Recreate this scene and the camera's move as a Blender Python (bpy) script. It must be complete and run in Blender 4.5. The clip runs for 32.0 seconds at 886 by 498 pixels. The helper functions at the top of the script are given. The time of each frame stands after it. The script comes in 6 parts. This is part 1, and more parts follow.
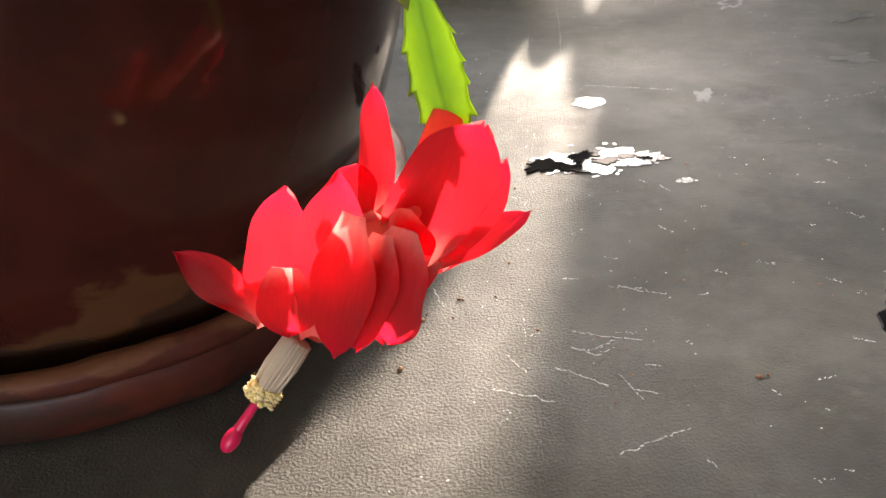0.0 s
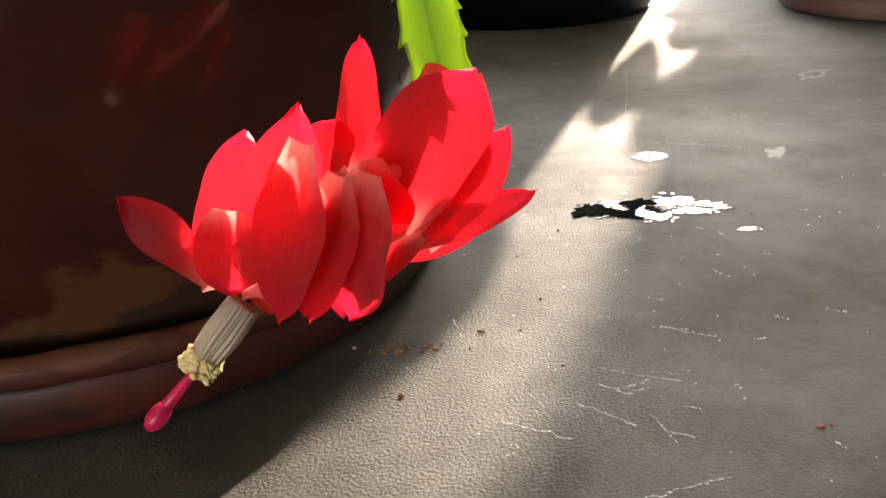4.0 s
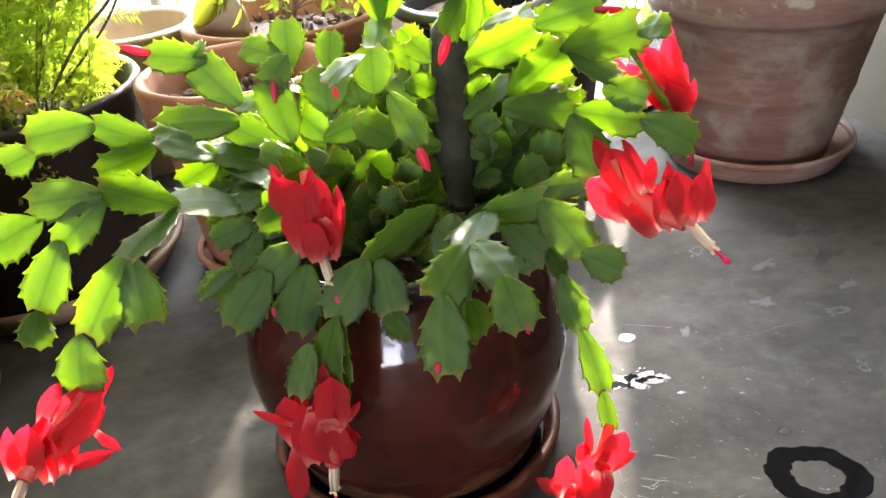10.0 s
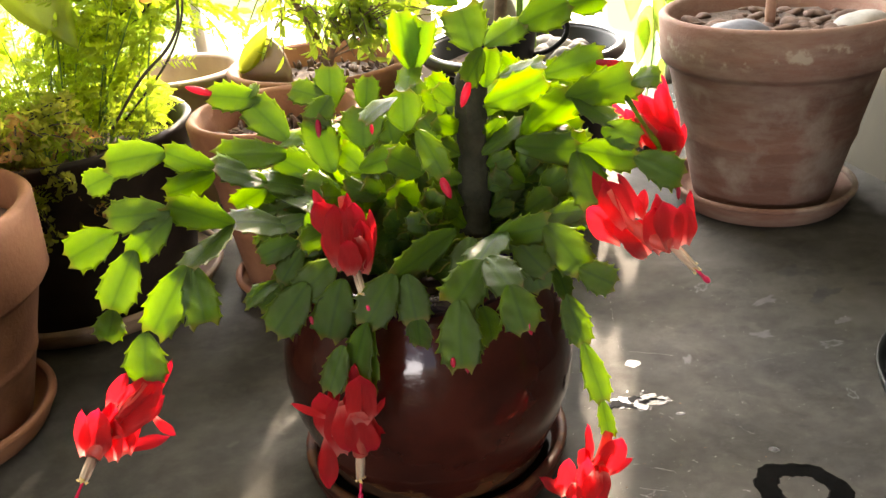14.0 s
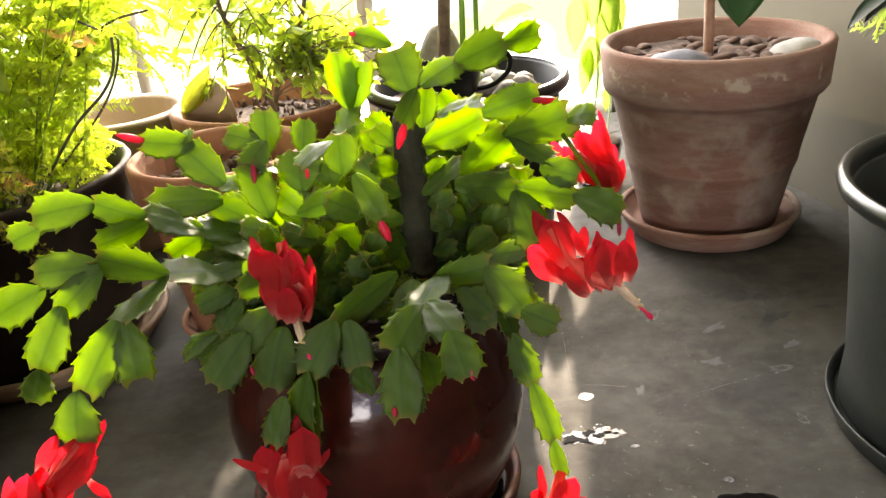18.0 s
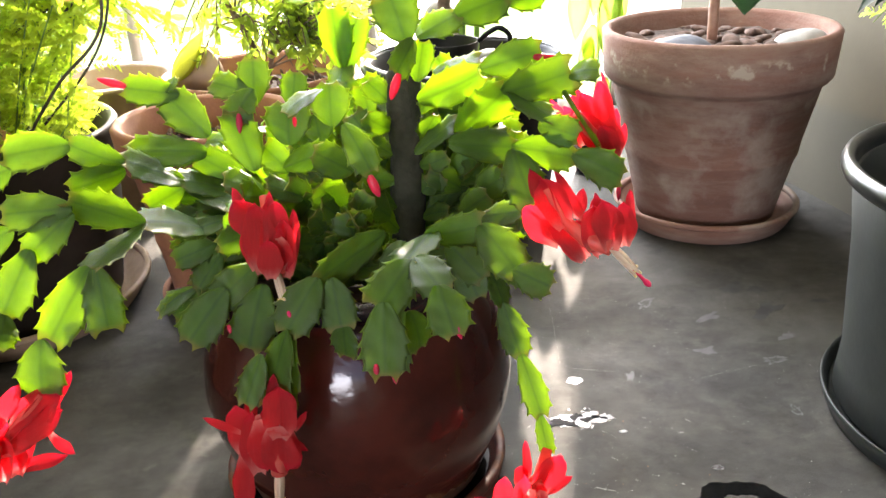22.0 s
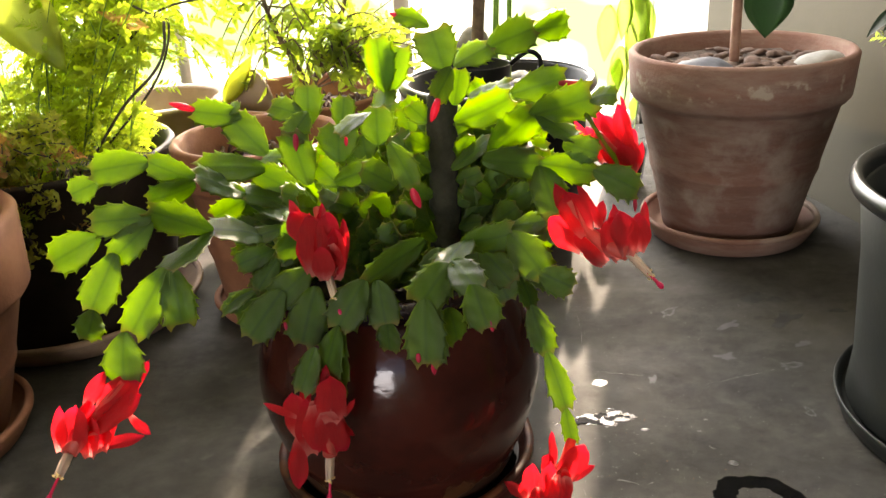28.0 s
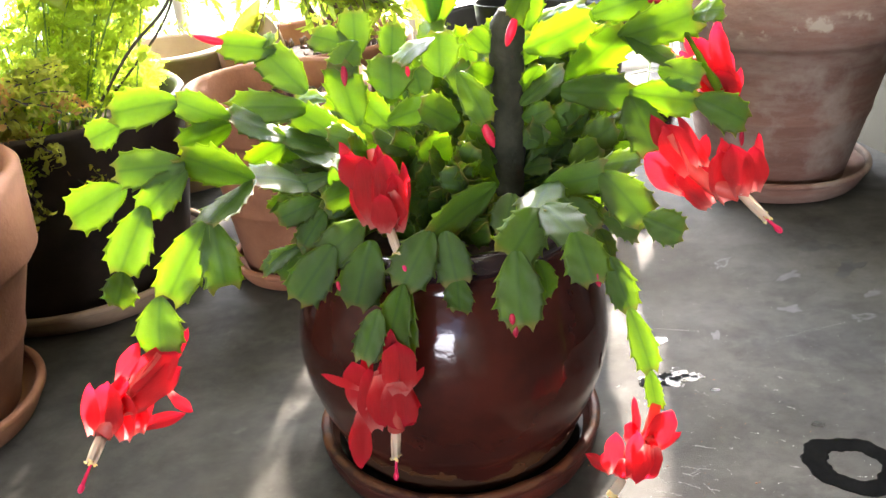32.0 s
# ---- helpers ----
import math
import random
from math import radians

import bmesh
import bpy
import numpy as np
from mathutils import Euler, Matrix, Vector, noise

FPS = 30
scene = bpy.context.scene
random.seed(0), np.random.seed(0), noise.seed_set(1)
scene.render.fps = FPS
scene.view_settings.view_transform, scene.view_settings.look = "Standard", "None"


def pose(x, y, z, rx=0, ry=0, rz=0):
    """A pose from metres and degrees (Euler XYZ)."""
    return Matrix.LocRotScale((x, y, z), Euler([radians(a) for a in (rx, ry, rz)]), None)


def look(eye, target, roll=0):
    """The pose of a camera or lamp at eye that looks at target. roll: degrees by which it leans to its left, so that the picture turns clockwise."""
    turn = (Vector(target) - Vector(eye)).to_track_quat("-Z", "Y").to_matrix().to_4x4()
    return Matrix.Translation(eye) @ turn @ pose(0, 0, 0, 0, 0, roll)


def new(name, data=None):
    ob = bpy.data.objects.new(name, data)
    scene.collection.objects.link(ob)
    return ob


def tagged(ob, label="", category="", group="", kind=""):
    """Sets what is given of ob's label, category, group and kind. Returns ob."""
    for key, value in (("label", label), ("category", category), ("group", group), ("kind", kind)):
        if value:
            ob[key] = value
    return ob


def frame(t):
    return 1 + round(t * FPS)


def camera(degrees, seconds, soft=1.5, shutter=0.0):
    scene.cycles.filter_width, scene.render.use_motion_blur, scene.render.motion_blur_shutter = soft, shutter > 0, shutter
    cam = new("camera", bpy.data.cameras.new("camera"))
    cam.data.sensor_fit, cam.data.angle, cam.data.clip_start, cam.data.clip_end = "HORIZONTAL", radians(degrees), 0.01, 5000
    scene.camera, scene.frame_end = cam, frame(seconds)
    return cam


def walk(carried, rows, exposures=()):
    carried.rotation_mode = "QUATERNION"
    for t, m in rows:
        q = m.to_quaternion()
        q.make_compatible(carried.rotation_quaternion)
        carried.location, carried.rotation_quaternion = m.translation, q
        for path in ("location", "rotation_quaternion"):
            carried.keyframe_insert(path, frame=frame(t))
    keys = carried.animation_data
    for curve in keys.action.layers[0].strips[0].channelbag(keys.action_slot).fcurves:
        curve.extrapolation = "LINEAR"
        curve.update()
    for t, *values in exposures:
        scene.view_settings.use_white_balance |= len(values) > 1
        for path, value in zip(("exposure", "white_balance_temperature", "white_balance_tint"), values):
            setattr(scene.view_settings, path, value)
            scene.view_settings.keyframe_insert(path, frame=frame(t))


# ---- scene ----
cam = camera(55.2, 32.0)
PATH = [
    (0, (0.046, 0.057, 0.152), (0.002, 1.756, -0.903), -4.2),
    (0.5, (0.049, 0.074, 0.131), (-0.063, 1.784, -0.901), -3.8),
    (1, (0.04, 0.097, 0.106), (-0.095, 1.837, -0.87), -3.8),
    (1.5, (0.042, 0.091, 0.114), (-0.137, 1.874, -0.775), -3.7),
    (2, (0.048, 0.085, 0.115), (-0.14, 1.881, -0.744), -3.1),
    (2.5, (0.053, 0.08, 0.116), (-0.152, 1.881, -0.729), -3.0),
    (4.5, (0.063, 0.064, 0.118), (-0.175, 1.876, -0.693), -4.1),
    (5, (0.061, 0.063, 0.121), (-0.173, 1.874, -0.694), -4.1),
    (5.5, (0.059, 0.061, 0.131), (-0.163, 1.879, -0.671), -4.2),
    (6, (0.061, 0.057, 0.143), (-0.15, 1.868, -0.679), -3.6),
    (6.5, (0.053, 0.027, 0.19), (-0.135, 1.841, -0.631), -4.0),
    (7, (0.038, -0.026, 0.264), (-0.115, 1.779, -0.585), -4.2),
    (7.5, (0.007, -0.077, 0.35), (-0.086, 1.681, -0.6), -5.7),
    (8, (-0.009, -0.105, 0.386), (-0.062, 1.635, -0.598), -5.5),
    (8.5, (-0.011, -0.126, 0.416), (-0.035, 1.609, -0.579), -5.6),
    (9, (-0.019, -0.156, 0.437), (-0.024, 1.581, -0.554), -5.5),
    (9.5, (-0.032, -0.173, 0.437), (-0.027, 1.565, -0.553), -5.4),
    (10, (-0.053, -0.189, 0.447), (-0.036, 1.559, -0.524), -5.4),
    (10.5, (-0.031, -0.185, 0.448), (-0.012, 1.568, -0.515), -4.3),
    (11, (-0.028, -0.191, 0.455), (-0.005, 1.565, -0.502), -4.3),
    (11.5, (-0.027, -0.204, 0.46), (-0.002, 1.557, -0.486), -4.3),
    (12, (-0.038, -0.232, 0.462), (-0.022, 1.537, -0.471), -4.3),
    (12.5, (-0.045, -0.257, 0.468), (-0.04, 1.516, -0.458), -4.5),
    (13, (-0.056, -0.263, 0.464), (-0.072, 1.516, -0.45), -4.8),
    (13.5, (-0.06, -0.26, 0.459), (-0.09, 1.525, -0.441), -4.8),
    (14, (-0.051, -0.256, 0.463), (-0.083, 1.545, -0.406), -4.8),
    (14.5, (-0.041, -0.263, 0.462), (-0.073, 1.543, -0.396), -4.8),
    (15, (-0.039, -0.261, 0.46), (-0.059, 1.553, -0.383), -4.9),
    (15.5, (-0.034, -0.253, 0.457), (-0.044, 1.566, -0.375), -5.2),
    (17.5, (-0.034, -0.248, 0.458), (0.031, 1.576, -0.36), -5.1),
    (18, (-0.039, -0.245, 0.466), (0.03, 1.58, -0.349), -5.4),
    (18.5, (-0.034, -0.227, 0.461), (0.044, 1.598, -0.356), -5.4),
    (19, (-0.024, -0.204, 0.45), (0.056, 1.62, -0.365), -5.6),
    (19.5, (-0.028, -0.206, 0.448), (0.067, 1.617, -0.367), -5.6),
    (20, (-0.034, -0.209, 0.447), (0.073, 1.616, -0.363), -5.3),
    (20.5, (-0.04, -0.221, 0.443), (0.086, 1.602, -0.37), -3.8),
    (21, (-0.045, -0.233, 0.439), (0.072, 1.591, -0.373), -3.5),
    (21.5, (-0.044, -0.235, 0.439), (0.073, 1.59, -0.37), -3.1),
    (22, (-0.04, -0.234, 0.435), (0.051, 1.59, -0.381), -2.8),
    (22.5, (-0.045, -0.236, 0.428), (0.032, 1.584, -0.396), -2.9),
    (23, (-0.046, -0.238, 0.43), (0.02, 1.583, -0.395), -2.9),
    (23.5, (-0.05, -0.235, 0.429), (0.008, 1.584, -0.4), -2.9),
    (24, (-0.052, -0.229, 0.429), (0.0, 1.589, -0.403), -3.0),
    (24.5, (-0.055, -0.227, 0.43), (-0.02, 1.587, -0.411), -3.1),
    (25, (-0.054, -0.232, 0.426), (-0.008, 1.583, -0.413), -2.8),
    (25.5, (-0.048, -0.254, 0.429), (-0.007, 1.561, -0.409), -2.8),
    (27.5, (-0.043, -0.322, 0.448), (-0.021, 1.512, -0.35), -3.1),
    (28, (-0.044, -0.289, 0.452), (-0.027, 1.554, -0.324), -3.5),
    (28.5, (-0.047, -0.275, 0.447), (-0.032, 1.572, -0.322), -3.9),
    (29, (-0.044, -0.262, 0.437), (-0.029, 1.58, -0.342), -4.2),
    (29.5, (-0.046, -0.255, 0.433), (-0.03, 1.584, -0.352), -4.4),
    (30, (-0.042, -0.245, 0.43), (-0.02, 1.589, -0.366), -4.4),
    (30.5, (-0.036, -0.236, 0.429), (-0.015, 1.593, -0.38), -4.7),
    (31, (-0.041, -0.23, 0.428), (-0.022, 1.593, -0.392), -5.0),
    (31.5, (-0.056, -0.224, 0.428), (-0.034, 1.588, -0.418), -4.8),
    (32, (-0.093, -0.227, 0.422), (-0.06, 1.576, -0.444), -4.5),
]
EXPOSURES = [(0, 2.42, 6550), (2, 2.26, 6800), (6, 2.18, 6800), (7, 2.66, 6750), (7.5, 3.00, 6500), (8, 3.30, 6350), (8.5, 3.00, 6400), (9.5, 2.70, 6250), (10.2, 2.74, 6150), (11, 2.45, 6850), (13, 2.35, 7000), (15, 2.14, 7350), (18, 2.16, 7200), (19, 1.92, 7150), (20, 2.18, 6900), (21, 2.38, 6600), (23, 2.76, 6250), (25, 2.64, 6300), (27.5, 1.87, 7150), (28, 1.93, 7150), (29, 2.34, 6750), (30, 2.58, 6500), (31, 2.80, 6400), (32, 2.96, 6200)]
walk(cam, [(t, look(eye, target, roll)) for t, eye, target, roll in PATH], [(t, stops, white, 19) for t, stops, white in EXPOSURES])

# ---- world, sun and exposure ----
world = bpy.data.worlds.new("sky")
scene.world = world
world.use_nodes = True
wn = world.node_tree
sky = wn.nodes.new("ShaderNodeTexSky")
sky.sky_type, sky.sun_disc = "NISHITA", False
SUN_SLOPE, SUN_UP = 0.264, 21.5
sky.sun_elevation, sky.sun_rotation = radians(SUN_UP), math.atan2(SUN_SLOPE, 1.0)
sky.dust_density, sky.air_density = 5.0, 1.0
wn.nodes["Background"].inputs["Strength"].default_value = 0.15
wn.links.new(sky.outputs[0], wn.nodes["Background"].inputs["Color"])
sun = new("sun", bpy.data.lights.new("sun", "SUN"))
sun.data.energy, sun.data.angle, sun.data.color = 4.1, radians(0.9), (1.0, 0.88, 0.69)
to_sun = Vector((SUN_SLOPE, 1.0, math.hypot(SUN_SLOPE, 1.0) * math.tan(radians(SUN_UP))))
sun.matrix_world = look(to_sun * 4.0, (0, 0, 0))
# the sky's light through the window opening
glow = new("window_skylight", bpy.data.lights.new("window_skylight", "AREA"))
glow.data.shape, glow.data.size, glow.data.size_y = "RECTANGLE", 1.1, 1.3
glow.data.energy, glow.data.color = 18.5, (0.88, 0.95, 0.96)
glow.matrix_world = look((-0.17, 1.47, 0.75), (-0.17, 0.0, 0.35))
# added fill for the camera side, set in an unseen opening of the back wall
glow2 = new("rear_fill_light", bpy.data.lights.new("rear_fill_light", "AREA"))
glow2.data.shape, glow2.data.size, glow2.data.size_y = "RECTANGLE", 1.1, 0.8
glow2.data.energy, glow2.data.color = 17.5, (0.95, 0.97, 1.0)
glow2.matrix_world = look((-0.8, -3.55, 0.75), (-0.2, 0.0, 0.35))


# ---- materials ----
def mat(name, base, rough=0.6, metal=0.0, alt=None, scale=20.0, grain=0.0, grain_scale=200.0, spread=(0.4, 0.65), spec=0.5, coat=0.0):
    """A surface with two scales of variation: blotches between two colours, and fine relief."""
    m = bpy.data.materials.new(name)
    m.use_nodes = True
    nt = m.node_tree
    b = nt.nodes["Principled BSDF"]
    b.inputs["Roughness"].default_value, b.inputs["Metallic"].default_value = rough, metal
    b.inputs["Specular IOR Level"].default_value = spec
    b.inputs["Coat Weight"].default_value = coat
    b.inputs["Coat Roughness"].default_value = 0.08
    tc = nt.nodes.new("ShaderNodeTexCoord")
    n1 = nt.nodes.new("ShaderNodeTexNoise")
    n1.inputs["Scale"].default_value, n1.inputs["Detail"].default_value = scale, 6.0
    n1.inputs["Roughness"].default_value = 0.65
    nt.links.new(tc.outputs["Object"], n1.inputs["Vector"])
    ramp = nt.nodes.new("ShaderNodeValToRGB")
    ramp.color_ramp.elements[0].position, ramp.color_ramp.elements[1].position = spread
    ramp.color_ramp.elements[0].color = (*base, 1)
    ramp.color_ramp.elements[1].color = (*(alt or [c * 1.25 for c in base]), 1)
    nt.links.new(n1.outputs["Fac"], ramp.inputs["Fac"])
    nt.links.new(ramp.outputs["Color"], b.inputs["Base Color"])
    if grain:
        n2 = nt.nodes.new("ShaderNodeTexNoise")
        n2.inputs["Scale"].default_value, n2.inputs["Detail"].default_value = grain_scale, 4.0
        nt.links.new(tc.outputs["Object"], n2.inputs["Vector"])
        bp = nt.nodes.new("ShaderNodeBump")
        bp.inputs["Strength"].default_value, bp.inputs["Distance"].default_value = grain, 0.002
        nt.links.new(n2.outputs["Fac"], bp.inputs["Height"])
        nt.links.new(bp.outputs["Normal"], b.inputs["Normal"])
    return m


def tinted(m, axis, lo, hi, colour, ragged=0.0, scale=60.0, both_sides=False, amount=1.0, rough=None):
    """Blends a surface into another colour along an object axis, from none at lo to all at hi, with an uneven border."""
    nt = m.node_tree
    b = nt.nodes["Principled BSDF"]
    tc = nt.nodes["Texture Coordinate"]
    sep = nt.nodes.new("ShaderNodeSeparateXYZ")
    nt.links.new(tc.outputs["UV" if axis == "U" else "Object"], sep.inputs[0])
    value = sep.outputs["UYZ".index(axis) if axis == "U" else "XYZ".index(axis)]
    if both_sides:
        ab = nt.nodes.new("ShaderNodeMath")
        ab.operation = "ABSOLUTE"
        nt.links.new(value, ab.inputs[0])
        value = ab.outputs[0]
    if ragged:
        nz = nt.nodes.new("ShaderNodeTexNoise")
        nz.inputs["Scale"].default_value, nz.inputs["Detail"].default_value = scale, 5.0
        nt.links.new(tc.outputs["Object"], nz.inputs["Vector"])
        ad = nt.nodes.new("ShaderNodeMath")
        ad.operation = "MULTIPLY_ADD"
        ad.inputs[1].default_value = ragged
        nt.links.new(nz.outputs["Fac"], ad.inputs[0])
        nt.links.new(value, ad.inputs[2])
        value = ad.outputs[0]
    mr = nt.nodes.new("ShaderNodeMapRange")
    mr.interpolation_type = "SMOOTHSTEP"
    mr.inputs["From Min"].default_value, mr.inputs["From Max"].default_value = lo, hi
    mr.inputs["To Max"].default_value = amount
    nt.links.new(value, mr.inputs["Value"])
    fac = mr.outputs["Result"]
    for socket in [b.inputs["Base Color"]] + [n.inputs["Color"] for n in nt.nodes if n.bl_idname == "ShaderNodeBsdfTranslucent"]:
        mix = nt.nodes.new("ShaderNodeMix")
        mix.data_type = "RGBA"
        nt.links.new(fac, mix.inputs["Factor"])
        nt.links.new(socket.links[0].from_socket, mix.inputs["A"])
        mix.inputs["B"].default_value = (*colour, 1)
        nt.links.new(mix.outputs["Result"], socket)
    if rough is not None:
        mx = nt.nodes.new("ShaderNodeMix")
        nt.links.new(fac, mx.inputs["Factor"])
        mx.inputs["A"].default_value, mx.inputs["B"].default_value = b.inputs["Roughness"].default_value, rough
        nt.links.new(mx.outputs["Result"], b.inputs["Roughness"])
    return m


def blotched(m, colour, scale, spread, amount, stretch=(1, 1, 1)):
    """Adds a second layer of stains or bloom in another colour."""
    nt = m.node_tree
    b = nt.nodes["Principled BSDF"]
    mp = nt.nodes.new("ShaderNodeMapping")
    mp.inputs["Scale"].default_value = stretch
    nt.links.new(nt.nodes["Texture Coordinate"].outputs["Object"], mp.inputs["Vector"])
    nz = nt.nodes.new("ShaderNodeTexNoise")
    nz.inputs["Scale"].default_value, nz.inputs["Detail"].default_value, nz.inputs["Roughness"].default_value = scale, 8.0, 0.7
    nt.links.new(mp.outputs[0], nz.inputs["Vector"])
    mr = nt.nodes.new("ShaderNodeMapRange")
    mr.inputs["From Min"].default_value, mr.inputs["From Max"].default_value = spread
    mr.inputs["To Max"].default_value = amount
    nt.links.new(nz.outputs["Fac"], mr.inputs["Value"])
    mix = nt.nodes.new("ShaderNodeMix")
    mix.data_type = "RGBA"
    nt.links.new(mr.outputs["Result"], mix.inputs["Factor"])
    nt.links.new(b.inputs["Base Color"].links[0].from_socket, mix.inputs["A"])
    mix.inputs["B"].default_value = (*colour, 1)
    nt.links.new(mix.outputs["Result"], b.inputs["Base Color"])
    return m


def flaked(m, axis, lo, hi, colour, scale=45.0, spread=(0.56, 0.60), amount=0.9):
    """Old paint or lime that still clings in flakes to one band of a pot."""
    nt = m.node_tree
    b = nt.nodes["Principled BSDF"]
    tc = nt.nodes["Texture Coordinate"]
    sep = nt.nodes.new("ShaderNodeSeparateXYZ")
    nt.links.new(tc.outputs["Object"], sep.inputs[0])
    nz = nt.nodes.new("ShaderNodeTexNoise")
    nz.inputs["Scale"].default_value, nz.inputs["Detail"].default_value, nz.inputs["Roughness"].default_value = scale, 7.0, 0.6
    nt.links.new(tc.outputs["Object"], nz.inputs["Vector"])
    fac = None
    for source, a, c in ((sep.outputs["XYZ".index(axis)], lo, lo + 0.008), (sep.outputs["XYZ".index(axis)], hi, hi - 0.008), (nz.outputs["Fac"], spread[0], spread[1])):
        mr = nt.nodes.new("ShaderNodeMapRange")
        mr.inputs["From Min"].default_value, mr.inputs["From Max"].default_value = a, c
        nt.links.new(source, mr.inputs["Value"])
        if fac is None:
            fac = mr.outputs["Result"]
        else:
            mu = nt.nodes.new("ShaderNodeMath")
            mu.operation = "MULTIPLY"
            nt.links.new(fac, mu.inputs[0])
            nt.links.new(mr.outputs["Result"], mu.inputs[1])
            fac = mu.outputs[0]
    sc = nt.nodes.new("ShaderNodeMath")
    sc.operation = "MULTIPLY"
    sc.inputs[1].default_value = amount
    nt.links.new(fac, sc.inputs[0])
    mix = nt.nodes.new("ShaderNodeMix")
    mix.data_type = "RGBA"
    nt.links.new(sc.outputs[0], mix.inputs["Factor"])
    nt.links.new(b.inputs["Base Color"].links[0].from_socket, mix.inputs["A"])
    mix.inputs["B"].default_value = (*colour, 1)
    nt.links.new(mix.outputs["Result"], b.inputs["Base Color"])
    return m


def leafy(name, base, alt, through_colour, share=0.5, rough=0.4, scale=60.0, spec=0.5, vary=0.12, grain=0.05):
    """A living leaf or petal: glossy skin over a body that lets light through."""
    m = mat(name, base, rough, alt=alt, scale=scale, grain=grain, grain_scale=400.0, spec=spec)
    nt = m.node_tree
    b, out = nt.nodes["Principled BSDF"], nt.nodes["Material Output"]
    tr = nt.nodes.new("ShaderNodeBsdfTranslucent")
    tn = nt.nodes.new("ShaderNodeTexNoise")
    tn.inputs["Scale"].default_value = scale * 0.6
    tc = nt.nodes["Texture Coordinate"]
    nt.links.new(tc.outputs["Object"], tn.inputs["Vector"])
    info = nt.nodes.new("ShaderNodeObjectInfo")
    mr = nt.nodes.new("ShaderNodeMapRange")
    mr.inputs["To Min"].default_value, mr.inputs["To Max"].default_value = 1.0 - vary, 1.0 + vary
    nt.links.new(info.outputs["Random"], mr.inputs["Value"])
    mix = nt.nodes.new("ShaderNodeMix")
    mix.data_type = "RGBA"
    mix.inputs["A"].default_value = (*through_colour, 1)
    mix.inputs["B"].default_value = (*[min(1, c * 0.72) for c in through_colour], 1)
    nt.links.new(tn.outputs["Fac"], mix.inputs["Factor"])
    hsv = nt.nodes.new("ShaderNodeHueSaturation")
    nt.links.new(mix.outputs["Result"], hsv.inputs["Color"])
    nt.links.new(mr.outputs["Result"], hsv.inputs["Value"])
    nt.links.new(hsv.outputs["Color"], tr.inputs["Color"])
    ms = nt.nodes.new("ShaderNodeMixShader")
    ms.inputs["Fac"].default_value = share
    nt.links.new(b.outputs[0], ms.inputs[1])
    nt.links.new(tr.outputs[0], ms.inputs[2])
    nt.links.new(ms.outputs[0], out.inputs["Surface"])
    return m


def mottled(m, socket, scale, low, high, stretch=(1, 1, 1)):
    """Polished and dull patches: the gloss wanders between low and high."""
    nt = m.node_tree
    b = nt.nodes["Principled BSDF"]
    mp = nt.nodes.new("ShaderNodeMapping")
    mp.inputs["Scale"].default_value, mp.inputs["Location"].default_value = stretch, (3, 7, 0)
    nt.links.new(nt.nodes["Texture Coordinate"].outputs["Object"], mp.inputs["Vector"])
    nz = nt.nodes.new("ShaderNodeTexNoise")
    nz.inputs["Scale"].default_value, nz.inputs["Detail"].default_value, nz.inputs["Roughness"].default_value, nz.inputs["Distortion"].default_value = scale, 10.0, 0.70, 0.25
    nt.links.new(mp.outputs[0], nz.inputs["Vector"])
    mr = nt.nodes.new("ShaderNodeMapRange")
    mr.inputs["From Min"].default_value, mr.inputs["From Max"].default_value = 0.36, 0.64
    mr.inputs["To Min"].default_value, mr.inputs["To Max"].default_value = low, high
    nt.links.new(nz.outputs["Fac"], mr.inputs["Value"])
    nt.links.new(mr.outputs["Result"], b.inputs[socket])
    return m


def streaked(m, stretch):
    """Stretches the broad colour variation of a petal along its length, like veins."""
    nt = m.node_tree
    mp = nt.nodes.new("ShaderNodeMapping")
    mp.inputs["Scale"].default_value = stretch
    nt.links.new(nt.nodes["Texture Coordinate"].outputs["Object"], mp.inputs["Vector"])
    for node in [x for x in nt.nodes if x.bl_idname == "ShaderNodeTexNoise" and x.inputs["Scale"].default_value < 20]:
        nt.links.new(mp.outputs[0], node.inputs["Vector"])


SLATE = mat("slate_table_top", (0.022, 0.0212, 0.0165), 0.56, alt=(0.056, 0.053, 0.042), scale=9.0, grain=0.34, grain_scale=1150.0, spread=(0.35, 0.72), spec=0.36)
mottled(SLATE, "Roughness", 5.0, 0.64, 0.90, (1, 1.2, 1))
mottled(SLATE, "Specular IOR Level", 20.0, 0.24, 0.55, (1.0, 1.2, 1))
blotched(SLATE, (0.013, 0.0128, 0.011), 7.0, (0.48, 0.66), 0.85, (1, 1.1, 1))
blotched(SLATE, (0.085, 0.082, 0.068), 11.0, (0.55, 0.72), 0.5, (1, 1.2, 1))
blotched(SLATE, (0.095, 0.093, 0.078), 48.0, (0.60, 0.72), 0.4, (1, 1.2, 1))
blotched(SLATE, (0.010, 0.010, 0.010), 30.0, (0.58, 0.70), 0.6, (1, 1.3, 1))
blotched(SLATE, (0.36, 0.36, 0.34), 150.0, (0.70, 0.74), 0.6, (1, 1.6, 1))
GLAZE = mat("oxblood_glaze", (0.024, 0.007, 0.005), 0.10, alt=(0.048, 0.011, 0.007), scale=14.0, grain=0.30, grain_scale=36.0, spec=0.28)
RIM_GLAZE = mat("dark_rim_glaze", (0.014, 0.010, 0.011), 0.16, alt=(0.030, 0.016, 0.014), scale=30.0, grain=0.1, grain_scale=60.0)
GLAZE_DISH = GLAZE.copy()
GLAZE_DISH.name = "oxblood_glaze_worn_rim"
